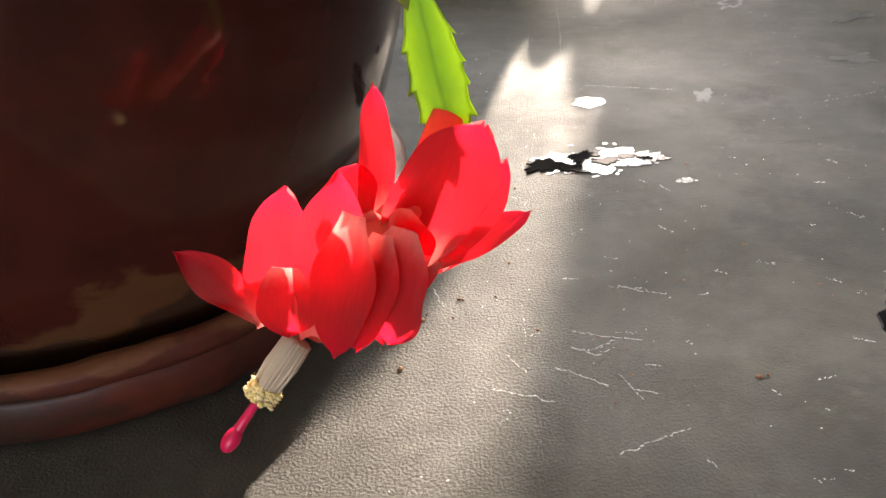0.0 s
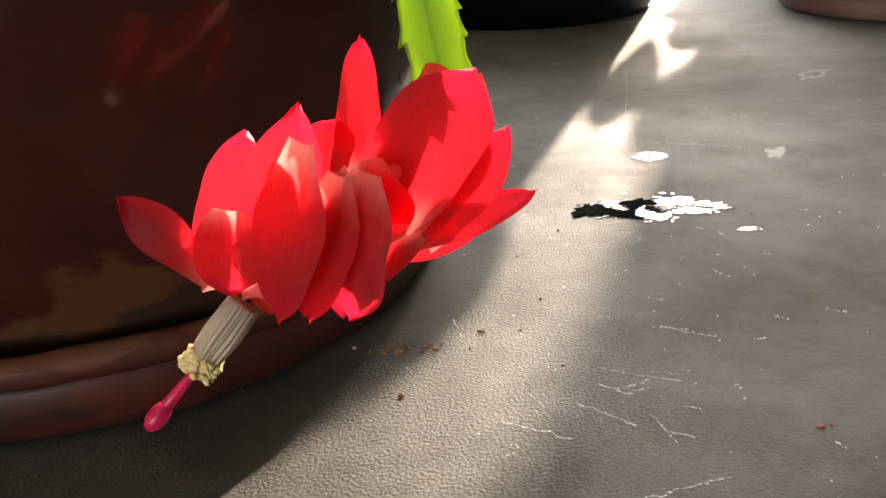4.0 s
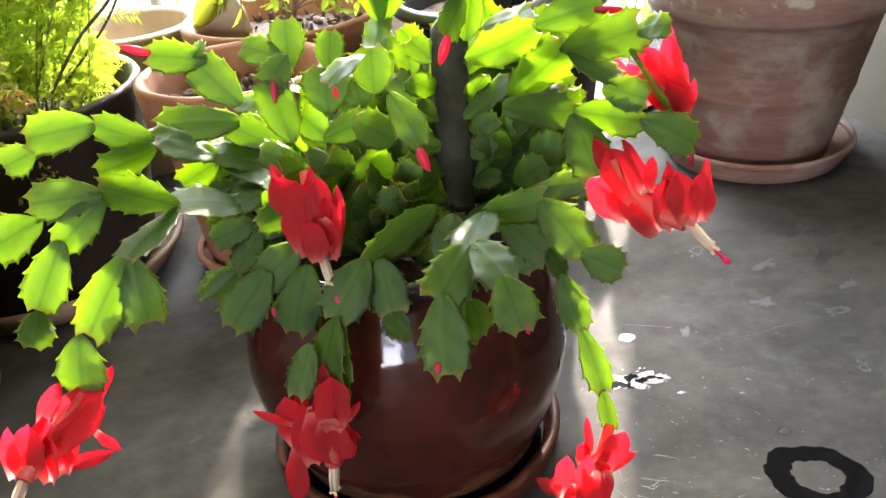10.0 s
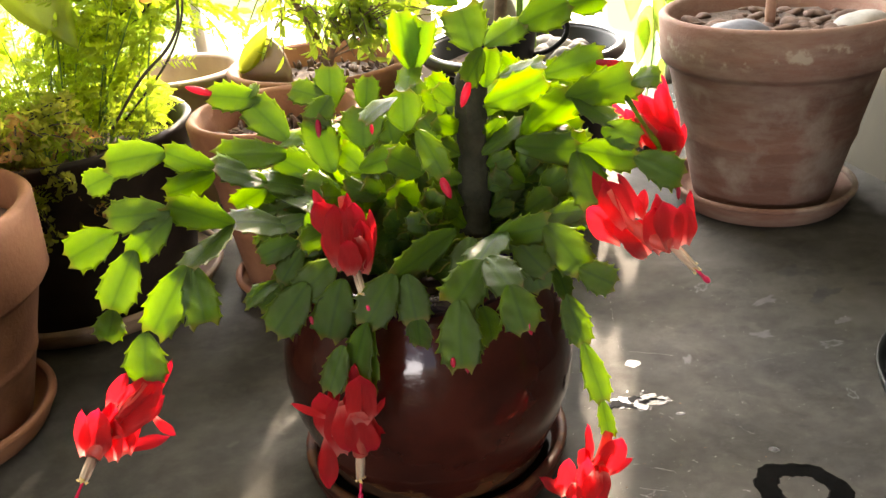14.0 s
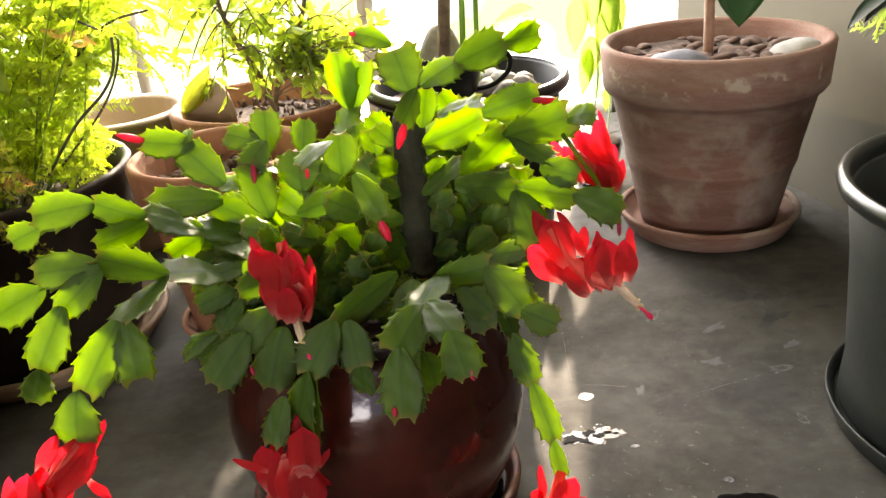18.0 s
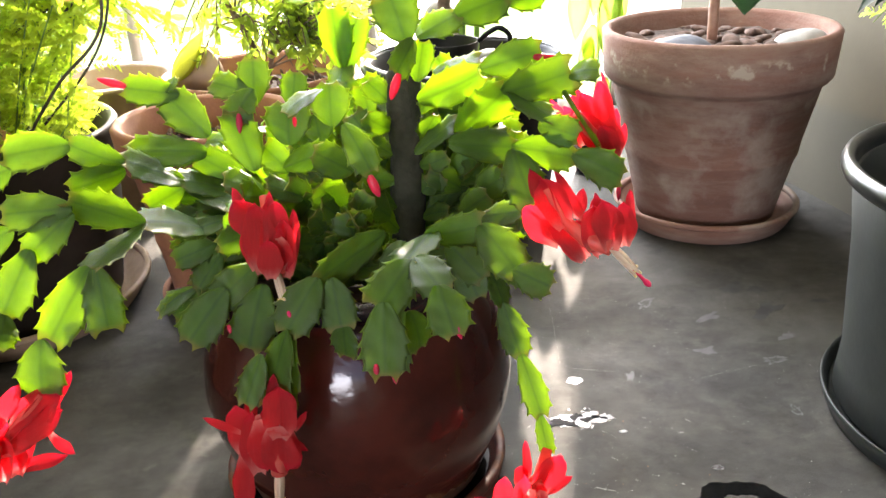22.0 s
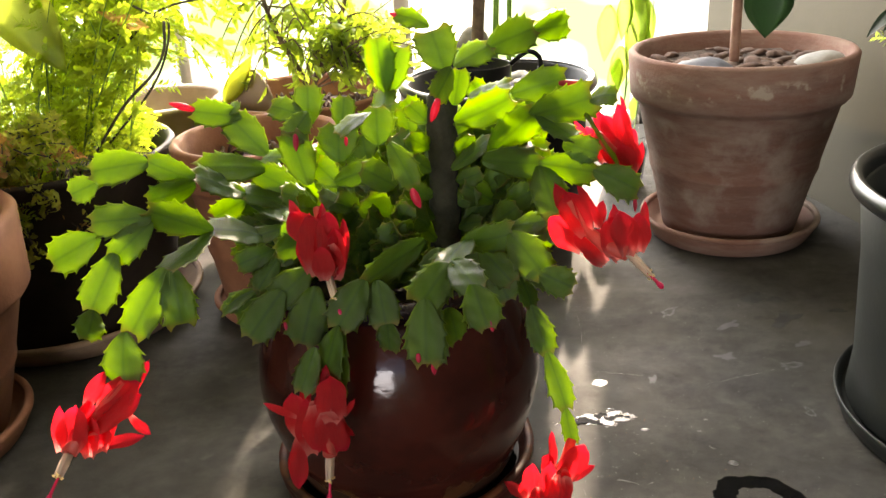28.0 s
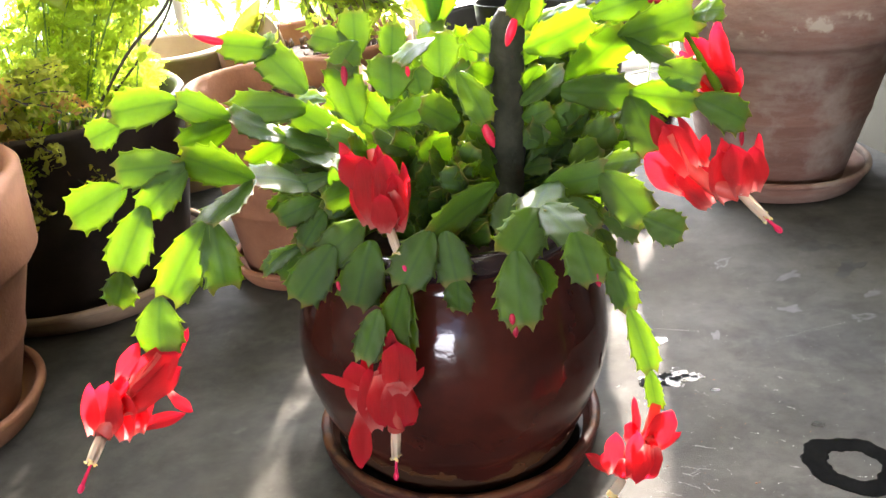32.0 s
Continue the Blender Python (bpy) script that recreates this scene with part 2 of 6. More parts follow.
GLAZE_DISH.node_tree.nodes["Principled BSDF"].inputs["Roughness"].default_value = 0.5
GLAZE_DISH.node_tree.nodes["Principled BSDF"].inputs["Specular IOR Level"].default_value = 0.22
blotched(GLAZE_DISH, (0.075, 0.017, 0.008), 25.0, (0.45, 0.65), 0.8)
tinted(GLAZE_DISH, "Z", 0.0330, 0.0350, (0.11, 0.045, 0.018), 0.022, 38.0, amount=0.75, rough=0.65)
blotched(GLAZE_DISH, (0.025, 0.012, 0.007), 34.0, (0.50, 0.60), 0.9, (1, 1, 2))
tinted(GLAZE, "Z", 0.0560, 0.0520, (0.11, 0.055, 0.022), 0.060, 34.0, amount=0.5, rough=0.6)
tinted(GLAZE, "Z", 0.0510, 0.0480, (0.030, 0.013, 0.006), 0.056, 30.0, amount=0.95, rough=0.6)
TERRA = mat("weathered_terracotta", (0.140, 0.062, 0.040), 0.88, alt=(0.190, 0.100, 0.070), scale=9.0, grain=0.3, grain_scale=260.0, spread=(0.35, 0.65))
blotched(TERRA, (0.240, 0.180, 0.138), 6.0, (0.44, 0.64), 0.6, (1, 1, 5.0))
blotched(TERRA, (0.120, 0.060, 0.042), 15.0, (0.50, 0.68), 0.7, (1, 1, 3.0))
flaked(TERRA, "Z", 0.192, 0.226, (0.38, 0.33, 0.25), 30.0, (0.56, 0.64), 0.7)
flaked(TERRA, "Z", 0.02, 0.17, (0.30, 0.25, 0.20), 13.0, (0.50, 0.64), 0.65)
TERRA_WARM = mat("orange_terracotta", (0.18, 0.068, 0.028), 0.8, alt=(0.26, 0.112, 0.052), scale=16.0, grain=0.2, grain_scale=300.0)
CREAM_CLAY = mat("tan_clay", (0.30, 0.22, 0.15), 0.70, alt=(0.38, 0.29, 0.21), scale=14.0, grain=0.15)
BLACK_GLAZE = mat("black_glaze", (0.010, 0.012, 0.010), 0.30, alt=(0.02, 0.021, 0.02), scale=20.0, grain=0.05)
BLACK_PLASTIC = mat("black_plastic", (0.006, 0.007, 0.007), 0.42, alt=(0.010, 0.011, 0.011), scale=30.0, grain=0.05, spec=0.2)
BLACK_SHEEN = mat("shiny_black_plastic", (0.010, 0.011, 0.012), 0.28, alt=(0.016, 0.017, 0.018), scale=30.0, grain=0.05, spec=0.6)
SOIL = mat("dry_bark_soil", (0.035, 0.022, 0.015), 0.95, alt=(0.085, 0.055, 0.038), scale=90.0, grain=0.8, grain_scale=250.0)
STONE_BLUE = mat("blue_grey_stone", (0.075, 0.085, 0.105), 0.7, alt=(0.12, 0.13, 0.155), scale=30.0, grain=0.15)
STONE_PALE = mat("pale_grey_stone", (0.22, 0.22, 0.20), 0.75, alt=(0.32, 0.31, 0.28), scale=30.0, grain=0.2)
# beige plaster darkened so that its colour carries the wall's shade
SHADED_PLASTER = mat("shaded_beige_plaster", (0.034, 0.029, 0.016), 0.9, alt=(0.042, 0.036, 0.021), scale=5.0, grain=0.1, grain_scale=150.0)
WALL_PALE = mat("pale_room_paint", (0.62, 0.58, 0.50), 0.9, alt=(0.66, 0.62, 0.54), scale=3.0)
FRAME_WHITE = mat("white_window_paint", (0.72, 0.70, 0.64), 0.5, alt=(0.78, 0.76, 0.70), scale=8.0)
BARK = mat("brown_bark", (0.10, 0.065, 0.045), 0.85, alt=(0.18, 0.12, 0.08), scale=80.0, grain=0.5)
CACTUS = leafy("cactus_skin", (0.030, 0.058, 0.018), (0.052, 0.094, 0.028), (0.50, 0.69, 0.003), 0.57, 0.40, scale=9.0, spec=0.42, vary=0.16, grain=0.25)
ct = CACTUS.node_tree
cr = ct.nodes.new("ShaderNodeMapRange")
cr.inputs["To Min"].default_value, cr.inputs["To Max"].default_value = 0.43, 0.62
ct.links.new(ct.nodes["Object Info"].outputs["Random"], cr.inputs["Value"])
cs = ct.nodes.new("ShaderNodeSeparateXYZ")
ct.links.new(ct.nodes["Texture Coordinate"].outputs["UV"], cs.inputs[0])
ca = ct.nodes.new("ShaderNodeMath")
ca.operation = "ABSOLUTE"
ct.links.new(cs.outputs["X"], ca.inputs[0])
ce = ct.nodes.new("ShaderNodeMapRange")
ce.interpolation_type = "SMOOTHSTEP"
ce.inputs["From Min"].default_value, ce.inputs["From Max"].default_value, ce.inputs["To Max"].default_value = 0.90, 1.0, 0.88
ct.links.new(ca.outputs[0], ce.inputs["Value"])
cm = ct.nodes.new("ShaderNodeMath")
cm.operation = "MAXIMUM"
ct.links.new(cr.outputs["Result"], cm.inputs[0])
ct.links.new(ce.outputs["Result"], cm.inputs[1])
ct.links.new(cm.outputs[0], ct.nodes["Mix Shader"].inputs["Fac"])
tinted(CACTUS, "X", 0.46, 0.16, (0.10, 0.22, 0.012), 0.14, 3.0, True, 0.40)
tinted(CACTUS, "X", 0.10, 0.0, (0.05, 0.10, 0.02), 0.04, 8.0, True, 0.40)
# pale yellow margin: backlight at the thin edges, put into the colour
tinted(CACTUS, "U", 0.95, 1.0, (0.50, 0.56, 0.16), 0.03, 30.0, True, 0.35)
blotched(CACTUS, (0.12, 0.15, 0.05), 14.0, (0.55, 0.72), 0.25)
tinted(CACTUS, "Y", 0.93, 1.05, (0.40, 0.25, 0.05), 0.08, 6.0, False, 0.35)
PETAL = leafy("scarlet_petal", (0.52, 0.036, 0.042), (0.62, 0.058, 0.060), (0.84, 0.014, 0.024), 0.68, 0.40, scale=6.0, vary=0.30, grain=0.5)
PETAL.node_tree.nodes["Bump"].inputs["Distance"].default_value = 0.012
PETAL.node_tree.nodes["Noise Texture.001"].inputs["Scale"].default_value = 95.0
BUD_SKIN = leafy("bud_skin", (0.50, 0.020, 0.060), (0.62, 0.05, 0.10), (0.85, 0.05, 0.13), 0.45, 0.35, scale=6.0, vary=0.25)
streaked(PETAL, (7.0, 0.8, 1.0))
tinted(PETAL, "Y", 0.42, 0.0, (0.95, 0.46, 0.40), 0.22, 5.0, False, 0.6)
tinted(PETAL, "Y", 0.72, 1.02, (0.80, 0.012, 0.05), 0.08, 4.0, False, 0.55)


# ---- mesh helpers ----
def part(name, bm, material, parent=None, label="", smooth=True):
    me = bpy.data.meshes.new(name)
    bm.to_mesh(me)
    bm.free()
    me.materials.append(material)
    if smooth:
        me.polygons.foreach_set("use_smooth", [True] * len(me.polygons))
    ob = new(name, me)
    ob.parent = parent
    if label:
        ob["label"] = label
    return ob


def thing(name, at, label, category, group="", kind=""):
    ob = new(name)
    ob.empty_display_size = 0.02
    ob.location = at
    return tagged(ob, label, category, group, kind)


def lathe(profile, n=72, wobble=0.0, seed=0):
    """A turned form: profile of (radius, height) from the outside bottom round to the inside."""
    bm = bmesh.new()
    rnd = random.Random(seed)
    ph = [rnd.uniform(0, 6.28) for _ in range(3)]
    rings = []
    for r, z in profile:
        if r <= 1e-6:
            rings.append([bm.verts.new((0, 0, z))])
            continue
        ring = []
        for i in range(n):
            a = 2 * math.pi * i / n
            k = 1 + wobble * (math.sin(2 * a + ph[0] + z * 9) + 0.6 * math.sin(3 * a + ph[1] - z * 20) + 0.3 * math.sin(7 * a + ph[2] + z * 50))
            ring.append(bm.verts.new((r * k * math.cos(a), r * k * math.sin(a), z)))
        rings.append(ring)
    for a, b in zip(rings, rings[1:]):
        for i in range(n):
            j = (i + 1) % n
            if len(a) == 1:
                bm.faces.new((a[0], b[j], b[i]))
            elif len(b) == 1:
                bm.faces.new((a[i], a[j], b[0]))
            else:
                bm.faces.new((a[i], a[j], b[j], b[i]))
    bmesh.ops.recalc_face_normals(bm, faces=bm.faces)
    return bm


def rounded(profile, r=0.002):
    """The same profile with its corners cut, so that no edge is knife-sharp."""
    out = [profile[0]]
    for p, q, s in zip(profile, profile[1:], profile[2:]):
        for o, k in ((p, 1), (s, -1)):
            d = math.hypot(o[0] - q[0], o[1] - q[1])
            f = min(0.45, r / d) if d > 1e-9 else 0
            out.append((q[0] + (o[0] - q[0]) * f, q[1] + (o[1] - q[1]) * f))
    return out + [profile[-1]]


def box(x0, x1, y0, y1, z0, z1, bevel=0.0):
    bm = bmesh.new()
    bmesh.ops.create_cube(bm, size=1.0, matrix=Matrix.LocRotScale(((x0 + x1) / 2, (y0 + y1) / 2, (z0 + z1) / 2), None, (x1 - x0, y1 - y0, z1 - z0)))
    if bevel:
        bmesh.ops.bevel(bm, geom=bm.edges[:], offset=bevel, segments=2, affect="EDGES")
    return bm


def tube(points, radii, n=8):
    """A round stem along points, closed at both ends."""
    bm = bmesh.new()
    pts = [Vector(p) for p in points]
    rings = []
    side = Vector((0.31, 0.87, 0.2))
    for i, p in enumerate(pts):
        d = (pts[min(i + 1, len(pts) - 1)] - pts[max(i - 1, 0)]).normalized()
        u = d.cross(side)
        if u.length < 1e-4:
            u = d.cross(Vector((1, 0, 0.1)))
        u.normalize()
        v = d.cross(u)
        r = radii[i] if hasattr(radii, "__len__") else radii
        rings.append([bm.verts.new(p + (u * math.cos(2 * math.pi * k / n) + v * math.sin(2 * math.pi * k / n)) * r) for k in range(n)])
    for a, b in zip(rings, rings[1:]):
        for k in range(n):
            bm.faces.new((a[k], a[(k + 1) % n], b[(k + 1) % n], b[k]))
    bm.faces.new(rings[0][::-1])
    bm.faces.new(rings[-1])
    bmesh.ops.recalc_face_normals(bm, faces=bm.faces)
    return bm


# ---- the room: floor, walls, window, outdoors ----
tagged(part("floor", box(-3.2, 1.6, -3.6, 1.55, -0.82, -0.77), mat("oak_boards", (0.20, 0.12, 0.06), 0.5, alt=(0.27, 0.17, 0.09), scale=6.0)), "brown wooden floor of the room", "floor", kind="structure")
tagged(part("ceiling", box(-3.2, 1.6, -3.6, 1.55, 1.75, 1.80), WALL_PALE), "pale painted ceiling", "ceiling", kind="structure")
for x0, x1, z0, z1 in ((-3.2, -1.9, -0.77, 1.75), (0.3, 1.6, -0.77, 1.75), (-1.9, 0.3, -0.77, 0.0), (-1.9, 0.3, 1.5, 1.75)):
    tagged(part("wall_back", box(x0, x1, -3.65, -3.6, z0, z1), WALL_PALE), "pale painted back wall round the added fill opening", "wall", kind="structure")
tagged(part("wall_left", box(-3.25, -3.2, -3.6, 1.55, -0.77, 1.75), WALL_PALE), "pale painted room wall", "wall", kind="structure")
slant = tagged(part("wall_right", box(0.0, 0.08, -5.2, 0.0, -0.77, 1.75), SHADED_PLASTER), "beige plastered wall beside the window", "wall", kind="structure")
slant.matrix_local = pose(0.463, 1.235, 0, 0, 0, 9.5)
tagged(part("wall_window_below", box(-3.2, 0.75, 1.37, 1.47, -0.77, -0.036), SHADED_PLASTER), "beige plaster wall below the window", "wall", kind="structure")
tagged(part("wall_window_above", box(-3.2, 0.75, 1.37, 1.47, 1.45, 1.75), SHADED_PLASTER), "beige plaster wall above the window", "wall", kind="structure")
tagged(part("wall_window_left", box(-3.2, -1.45, 1.37, 1.47, -0.036, 1.45), SHADED_PLASTER), "beige plaster wall beside the window", "wall", kind="structure")

window = thing("window_1", (0, 1.36, 0), "white painted window with plain glass, overlooking a bright garden", "window", kind="structure")
for x0, x1, y0, y1, n in ((0.402, 0.75, 0.011, 0.045, "jamb"), (0.385, 0.75, 0.047, 0.11, "casing"), (-0.095, -0.065, 0.02, 0.07, "mullion"), (-0.520, -0.500, 0.02, 0.07, "mullion"), (-1.0, -0.96, 0.02, 0.07, "mullion"), (-1.45, -1.40, 0.0, 0.09, "jamb")):
    part(n, box(x0, x1, y0, y1, -0.03, 1.45, 0.004), FRAME_WHITE, window)
reveal = bmesh.new()
for x, y in ((0.404, 1.369), (0.466, 1.232), (0.62, 1.232), (0.62, 1.369)):
    reveal.verts.new((x, y - 1.36, -0.03)), reveal.verts.new((x, y - 1.36, 1.45))
reveal.verts.ensure_lookup_table()
for k in range(4):
    reveal.faces.new([reveal.verts[q % 8] for q in (2 * k, 2 * k + 1, 2 * k + 3, 2 * k + 2)])
reveal.faces.new([reveal.verts[q] for q in (0, 2, 4, 6)]), reveal.faces.new([reveal.verts[q] for q in (7, 5, 3, 1)])
bmesh.ops.recalc_face_normals(reveal, faces=reveal.faces)
part("reveal", reveal, FRAME_WHITE, window, "white painted splayed reveal", smooth=False)
part("bottom_rail", box(-1.40, 0.385, 0.021, 0.069, -0.03, 0.015, 0.003), FRAME_WHITE, window)
part("top_rail", box(-1.40, 0.385, 0.021, 0.069, 1.40, 1.45, 0.003), FRAME_WHITE, window)

table = thing("table", (0, 0, 0), "dark slate table top, scuffed and wet in places", "table")
part("slab", box(-1.6, 0.70, -0.55, 1.369, -0.035, 0.0, 0.003), SLATE, table, smooth=False)
for x, y in ((-1.5, -0.45), (0.43, -0.45), (-1.5, 1.25), (0.43, 1.25)):
    part("leg", box(x - 0.035, x + 0.035, y - 0.035, y + 0.035, -0.77, -0.035, 0.004), BARK, table)

# backdrop that emits its own light in place of a sunlit garden
GARDEN = bpy.data.materials.new("glowing_garden")
GARDEN.use_nodes = True
gn = GARDEN.node_tree
gt = gn.nodes.new("ShaderNodeTexCoord")
gx = gn.nodes.new("ShaderNodeTexNoise")
gx.inputs["Scale"].default_value, gx.inputs["Detail"].default_value = 0.9, 1.5
gn.links.new(gt.outputs["Object"], gx.inputs["Vector"])
gr = gn.nodes.new("ShaderNodeValToRGB")
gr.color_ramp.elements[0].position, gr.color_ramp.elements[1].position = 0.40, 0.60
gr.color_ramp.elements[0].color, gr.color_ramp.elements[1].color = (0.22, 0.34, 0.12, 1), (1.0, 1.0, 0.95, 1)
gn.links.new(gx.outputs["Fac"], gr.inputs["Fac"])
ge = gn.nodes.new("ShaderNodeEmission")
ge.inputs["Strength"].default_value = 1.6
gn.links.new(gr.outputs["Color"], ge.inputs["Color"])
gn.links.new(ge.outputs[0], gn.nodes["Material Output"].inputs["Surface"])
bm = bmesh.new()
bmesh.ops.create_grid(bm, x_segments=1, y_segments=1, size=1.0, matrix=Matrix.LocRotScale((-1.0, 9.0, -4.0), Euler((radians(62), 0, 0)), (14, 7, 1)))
tagged(part("backdrop_garden", bm, GARDEN), "self-lit backdrop of a pale green garden outside, out of focus", "backdrop", kind="structure")


# ---- pots ----
def worn(bm, amount):
    """Nudges the surface of a turned form in and out, as on old chipped ware."""
    for v in bm.verts:
        out = Vector((v.co.x, v.co.y, 0))
        if out.length > 1e-4:
            v.co += out.normalized() * amount * (noise.noise(v.co * 45) + 0.6 * noise.noise(v.co * 130))
            v.co.z += 0.6 * amount * noise.noise(v.co * 70 + Vector((5, 3, 1))) if v.co.z > 0.012 else 0.0
    return bm


def saucer(name, at, r, h, material, label, rim=0.007, flare=0.90, lip=0.0008, wear=0.0003):
    """A pot saucer: a dish and its thick rounded rim."""
    top = thing(name, at, label, "saucer", "saucers under the pots")
    dish = [(0, 0), (r * flare - 0.004, 0), (r * flare, 0.004), (r - 0.0006, h - 0.006), (r - rim + 0.0006, h - 0.006), (r * flare - rim, 0.010), (r * flare - rim - 0.006, 0.008), (0, 0.008)]
    part("dish", worn(lathe(rounded(dish, 0.002), 132, 0.002, len(label)), wear), material, top)
    part("rim", worn(lathe(rounded([(r - rim, h - 0.007), (r - 0.0008 + lip, h - 0.007), (r + lip, h - 0.003), (r - 0.001, h), (r - rim + 0.001, h), (r - rim - lip, h - 0.003), (r - rim, h - 0.007)], 0.0015), 132, 0.002, len(label)), wear), material, top)
    return top


def flower_pot(at, r_top, r_base, h, collar, material, label, soil_drop=0.03, wall=0.012, lip=0.008, seed=1, soil=True, base=0.009, name="flower_pot"):
    """A thrown clay pot with a straight collar, its soil a part of it."""
    rb = r_top - lip
    rc = rb + 0.0 if collar else r_top
    prof = [(0, 0), (r_base, 0)]
    if collar:
        k = (h - collar) / h
        at_h = lambda f: r_base + (rb - 0.006 - r_base) * f
        prof += [(at_h(0.45), (h - collar) * 0.45), (at_h(0.48) + 0.0016, (h - collar) * 0.48), (at_h(0.52) + 0.0016, (h - collar) * 0.52), (at_h(0.55), (h - collar) * 0.55), (rb - 0.006, h - collar), (r_top - 0.004, h - collar + 0.004), (r_top, h)]
    else:
        prof += [(r_base + (r_top - r_base) * 0.55, h * 0.5), (r_top - 0.006, h * 0.93), (r_top, h)]
    prof += [(r_top - wall, h), (r_top - wall - 0.004, h - soil_drop - 0.01), (0, h - soil_drop - 0.012)]
    top = thing(name, (at[0], at[1], at[2] + base), label, "plant pot", "plant pots on the table")
    part("pot_wall", lathe(rounded(prof, 0.004), 88, 0.002, seed), material, top)
    if soil:
        part("soil", ground_patch(r_top - wall - 0.002, h - soil_drop, seed), SOIL, top, "dry crumbly soil")
    return top


def ground_patch(r, z, seed, bumps=0.005):
    bm = bmesh.new()
    n, m = 40, 10
    mid = bm.verts.new((0, 0, z))
    rows = []
    for j in range(1, m + 1):
        row = []
        for i in range(n):
            a = 2 * math.pi * i / n
            x, y = r * j / m * math.cos(a), r * j / m * math.sin(a)
            dz = bumps * noise.noise(Vector((x * 60, y * 60, seed))) + 0.5 * bumps * noise.noise(Vector((x * 170, y * 170, seed)))
            row.append(bm.verts.new((x, y, z + (dz if j < m else -0.006))))
        rows.append(row)
    for i in range(n):
        bm.faces.new((mid, rows[0][i], rows[0][(i + 1) % n]))
    for a, b in zip(rows, rows[1:]):
        for i in range(n):
            bm.faces.new((a[i], b[i], b[(i + 1) % n], a[(i + 1) % n]))
    return bm


# the glazed planter of the flowering cactus
MAIN = (-0.0795, 0.320)
planter = thing("planter", (*MAIN, 0.010), "round oxblood glazed planter holding the flowering cactus", "planter")
prof = [(0, 0), (0.086, 0), (0.090, 0.005), (0.0925, 0.013), (0.0965, 0.024), (0.1040, 0.042), (0.1110, 0.066), (0.1140, 0.088), (0.1115, 0.112), (0.1030, 0.139), (0.0935, 0.158), (0.0895, 0.167),
        (0.092, 0.172), (0.096, 0.178), (0.095, 0.184), (0.089, 0.185), (0.084, 0.180), (0.083, 0.160), (0.0, 0.158)]
part("body", lathe(rounded(prof, 0.003), 112, 0.0015, 3), GLAZE, planter)
part("rim", lathe(rounded([(0.0915, 0.1695), (0.0945, 0.1715), (0.0985, 0.178), (0.0972, 0.1855), (0.0890, 0.1868), (0.0825, 0.1815), (0.0822, 0.166), (0.0915, 0.1695)], 0.002), 112, 0.0015, 3), RIM_GLAZE, planter, "nearly black glazed lip")
part("soil", ground_patch(0.083, 0.170, 5), SOIL, planter, "dark potting soil")
saucer("glazed_saucer", (*MAIN, 0.0), 0.1085, 0.024, GLAZE_DISH, "oxblood glazed saucer with a worn ochre rim, wet inside", 0.008, 0.97, 0.0002, 0.0012)

# right terracotta pot
RP = (0.360, 0.792)
saucer("terracotta_saucer", (*RP, 0), 0.117, 0.030, TERRA, "pale weathered terracotta saucer under the large pot")
flower_pot((*RP, 0), 0.140, 0.086, 0.240, 0.062, TERRA, "large weathered terracotta pot with flaking pale patches", 0.022)
# left terracotta pot
LP = (-0.537, 0.385)
saucer("terracotta_saucer", (*LP, 0), 0.103, 0.028, TERRA_WARM, "orange terracotta saucer under the tall pot")
flower_pot((*LP, 0), 0.133, 0.079, 0.210, 0.078, TERRA_WARM, "tall sunlit orange terracotta pot with soil", 0.03, seed=4)
# small terracotta pot behind the planter
SP = (-0.235, 0.645)
saucer("terracotta_saucer", (*SP, 0), 0.078, 0.024, TERRA_WARM, "small brown terracotta saucer behind the planter")
flower_pot((*SP, 0), 0.098, 0.062, 0.205, 0.05, TERRA_WARM, "plain terracotta pot of bark and soil", 0.035, seed=7)
# terracotta bowl behind it
flower_pot((-0.218, 0.915, 0), 0.130, 0.085, 0.194, 0.05, TERRA_WARM, "wide terracotta pot holding a small-leaved shrub", 0.03, seed=9)
# cream pot
flower_pot((-0.428, 0.945, 0), 0.100, 0.07, 0.190, 0.0, CREAM_CLAY, "tan clay pot with a thick rounded rim", 0.05, wall=0.020, seed=11)
# black glazed fern pot
BROWN_GLAZE = mat("brown_black_glaze", (0.016, 0.012, 0.009), 0.55, alt=(0.030, 0.022, 0.016), scale=16.0, grain=0.08, spec=0.2)
FP = (-0.487, 0.66)
saucer("clay_saucer", (*FP, 0), 0.152, 0.03, mat("brown_clay", (0.16, 0.10, 0.06), 0.7, alt=(0.25, 0.17, 0.10), scale=15.0, grain=0.2), "brown clay saucer under the black fern pot")
flower_pot((*FP, 0), 0.150, 0.118, 0.198, 0.0, BROWN_GLAZE, "black glazed pot planted with ferns", 0.03, seed=13)
# black plastic pot in the middle of the back row
BP = (0.053, 0.845)
nursery = flower_pot((*BP, 0), 0.125, 0.105, 0.218, 0.0, BLACK_PLASTIC, "black plastic nursery pot with stones on its soil", 0.026, wall=0.005, seed=15, base=0.0)
part("rim", lathe(rounded([(0.1243, 0.202), (0.1300, 0.204), (0.1335, 0.211), (0.1310, 0.219), (0.1255, 0.221), (0.1205, 0.2185), (0.1243, 0.2175), (0.1243, 0.202)], 0.0015), 88), BLACK_SHEEN, nursery, "rolled black plastic rim with a sheen")
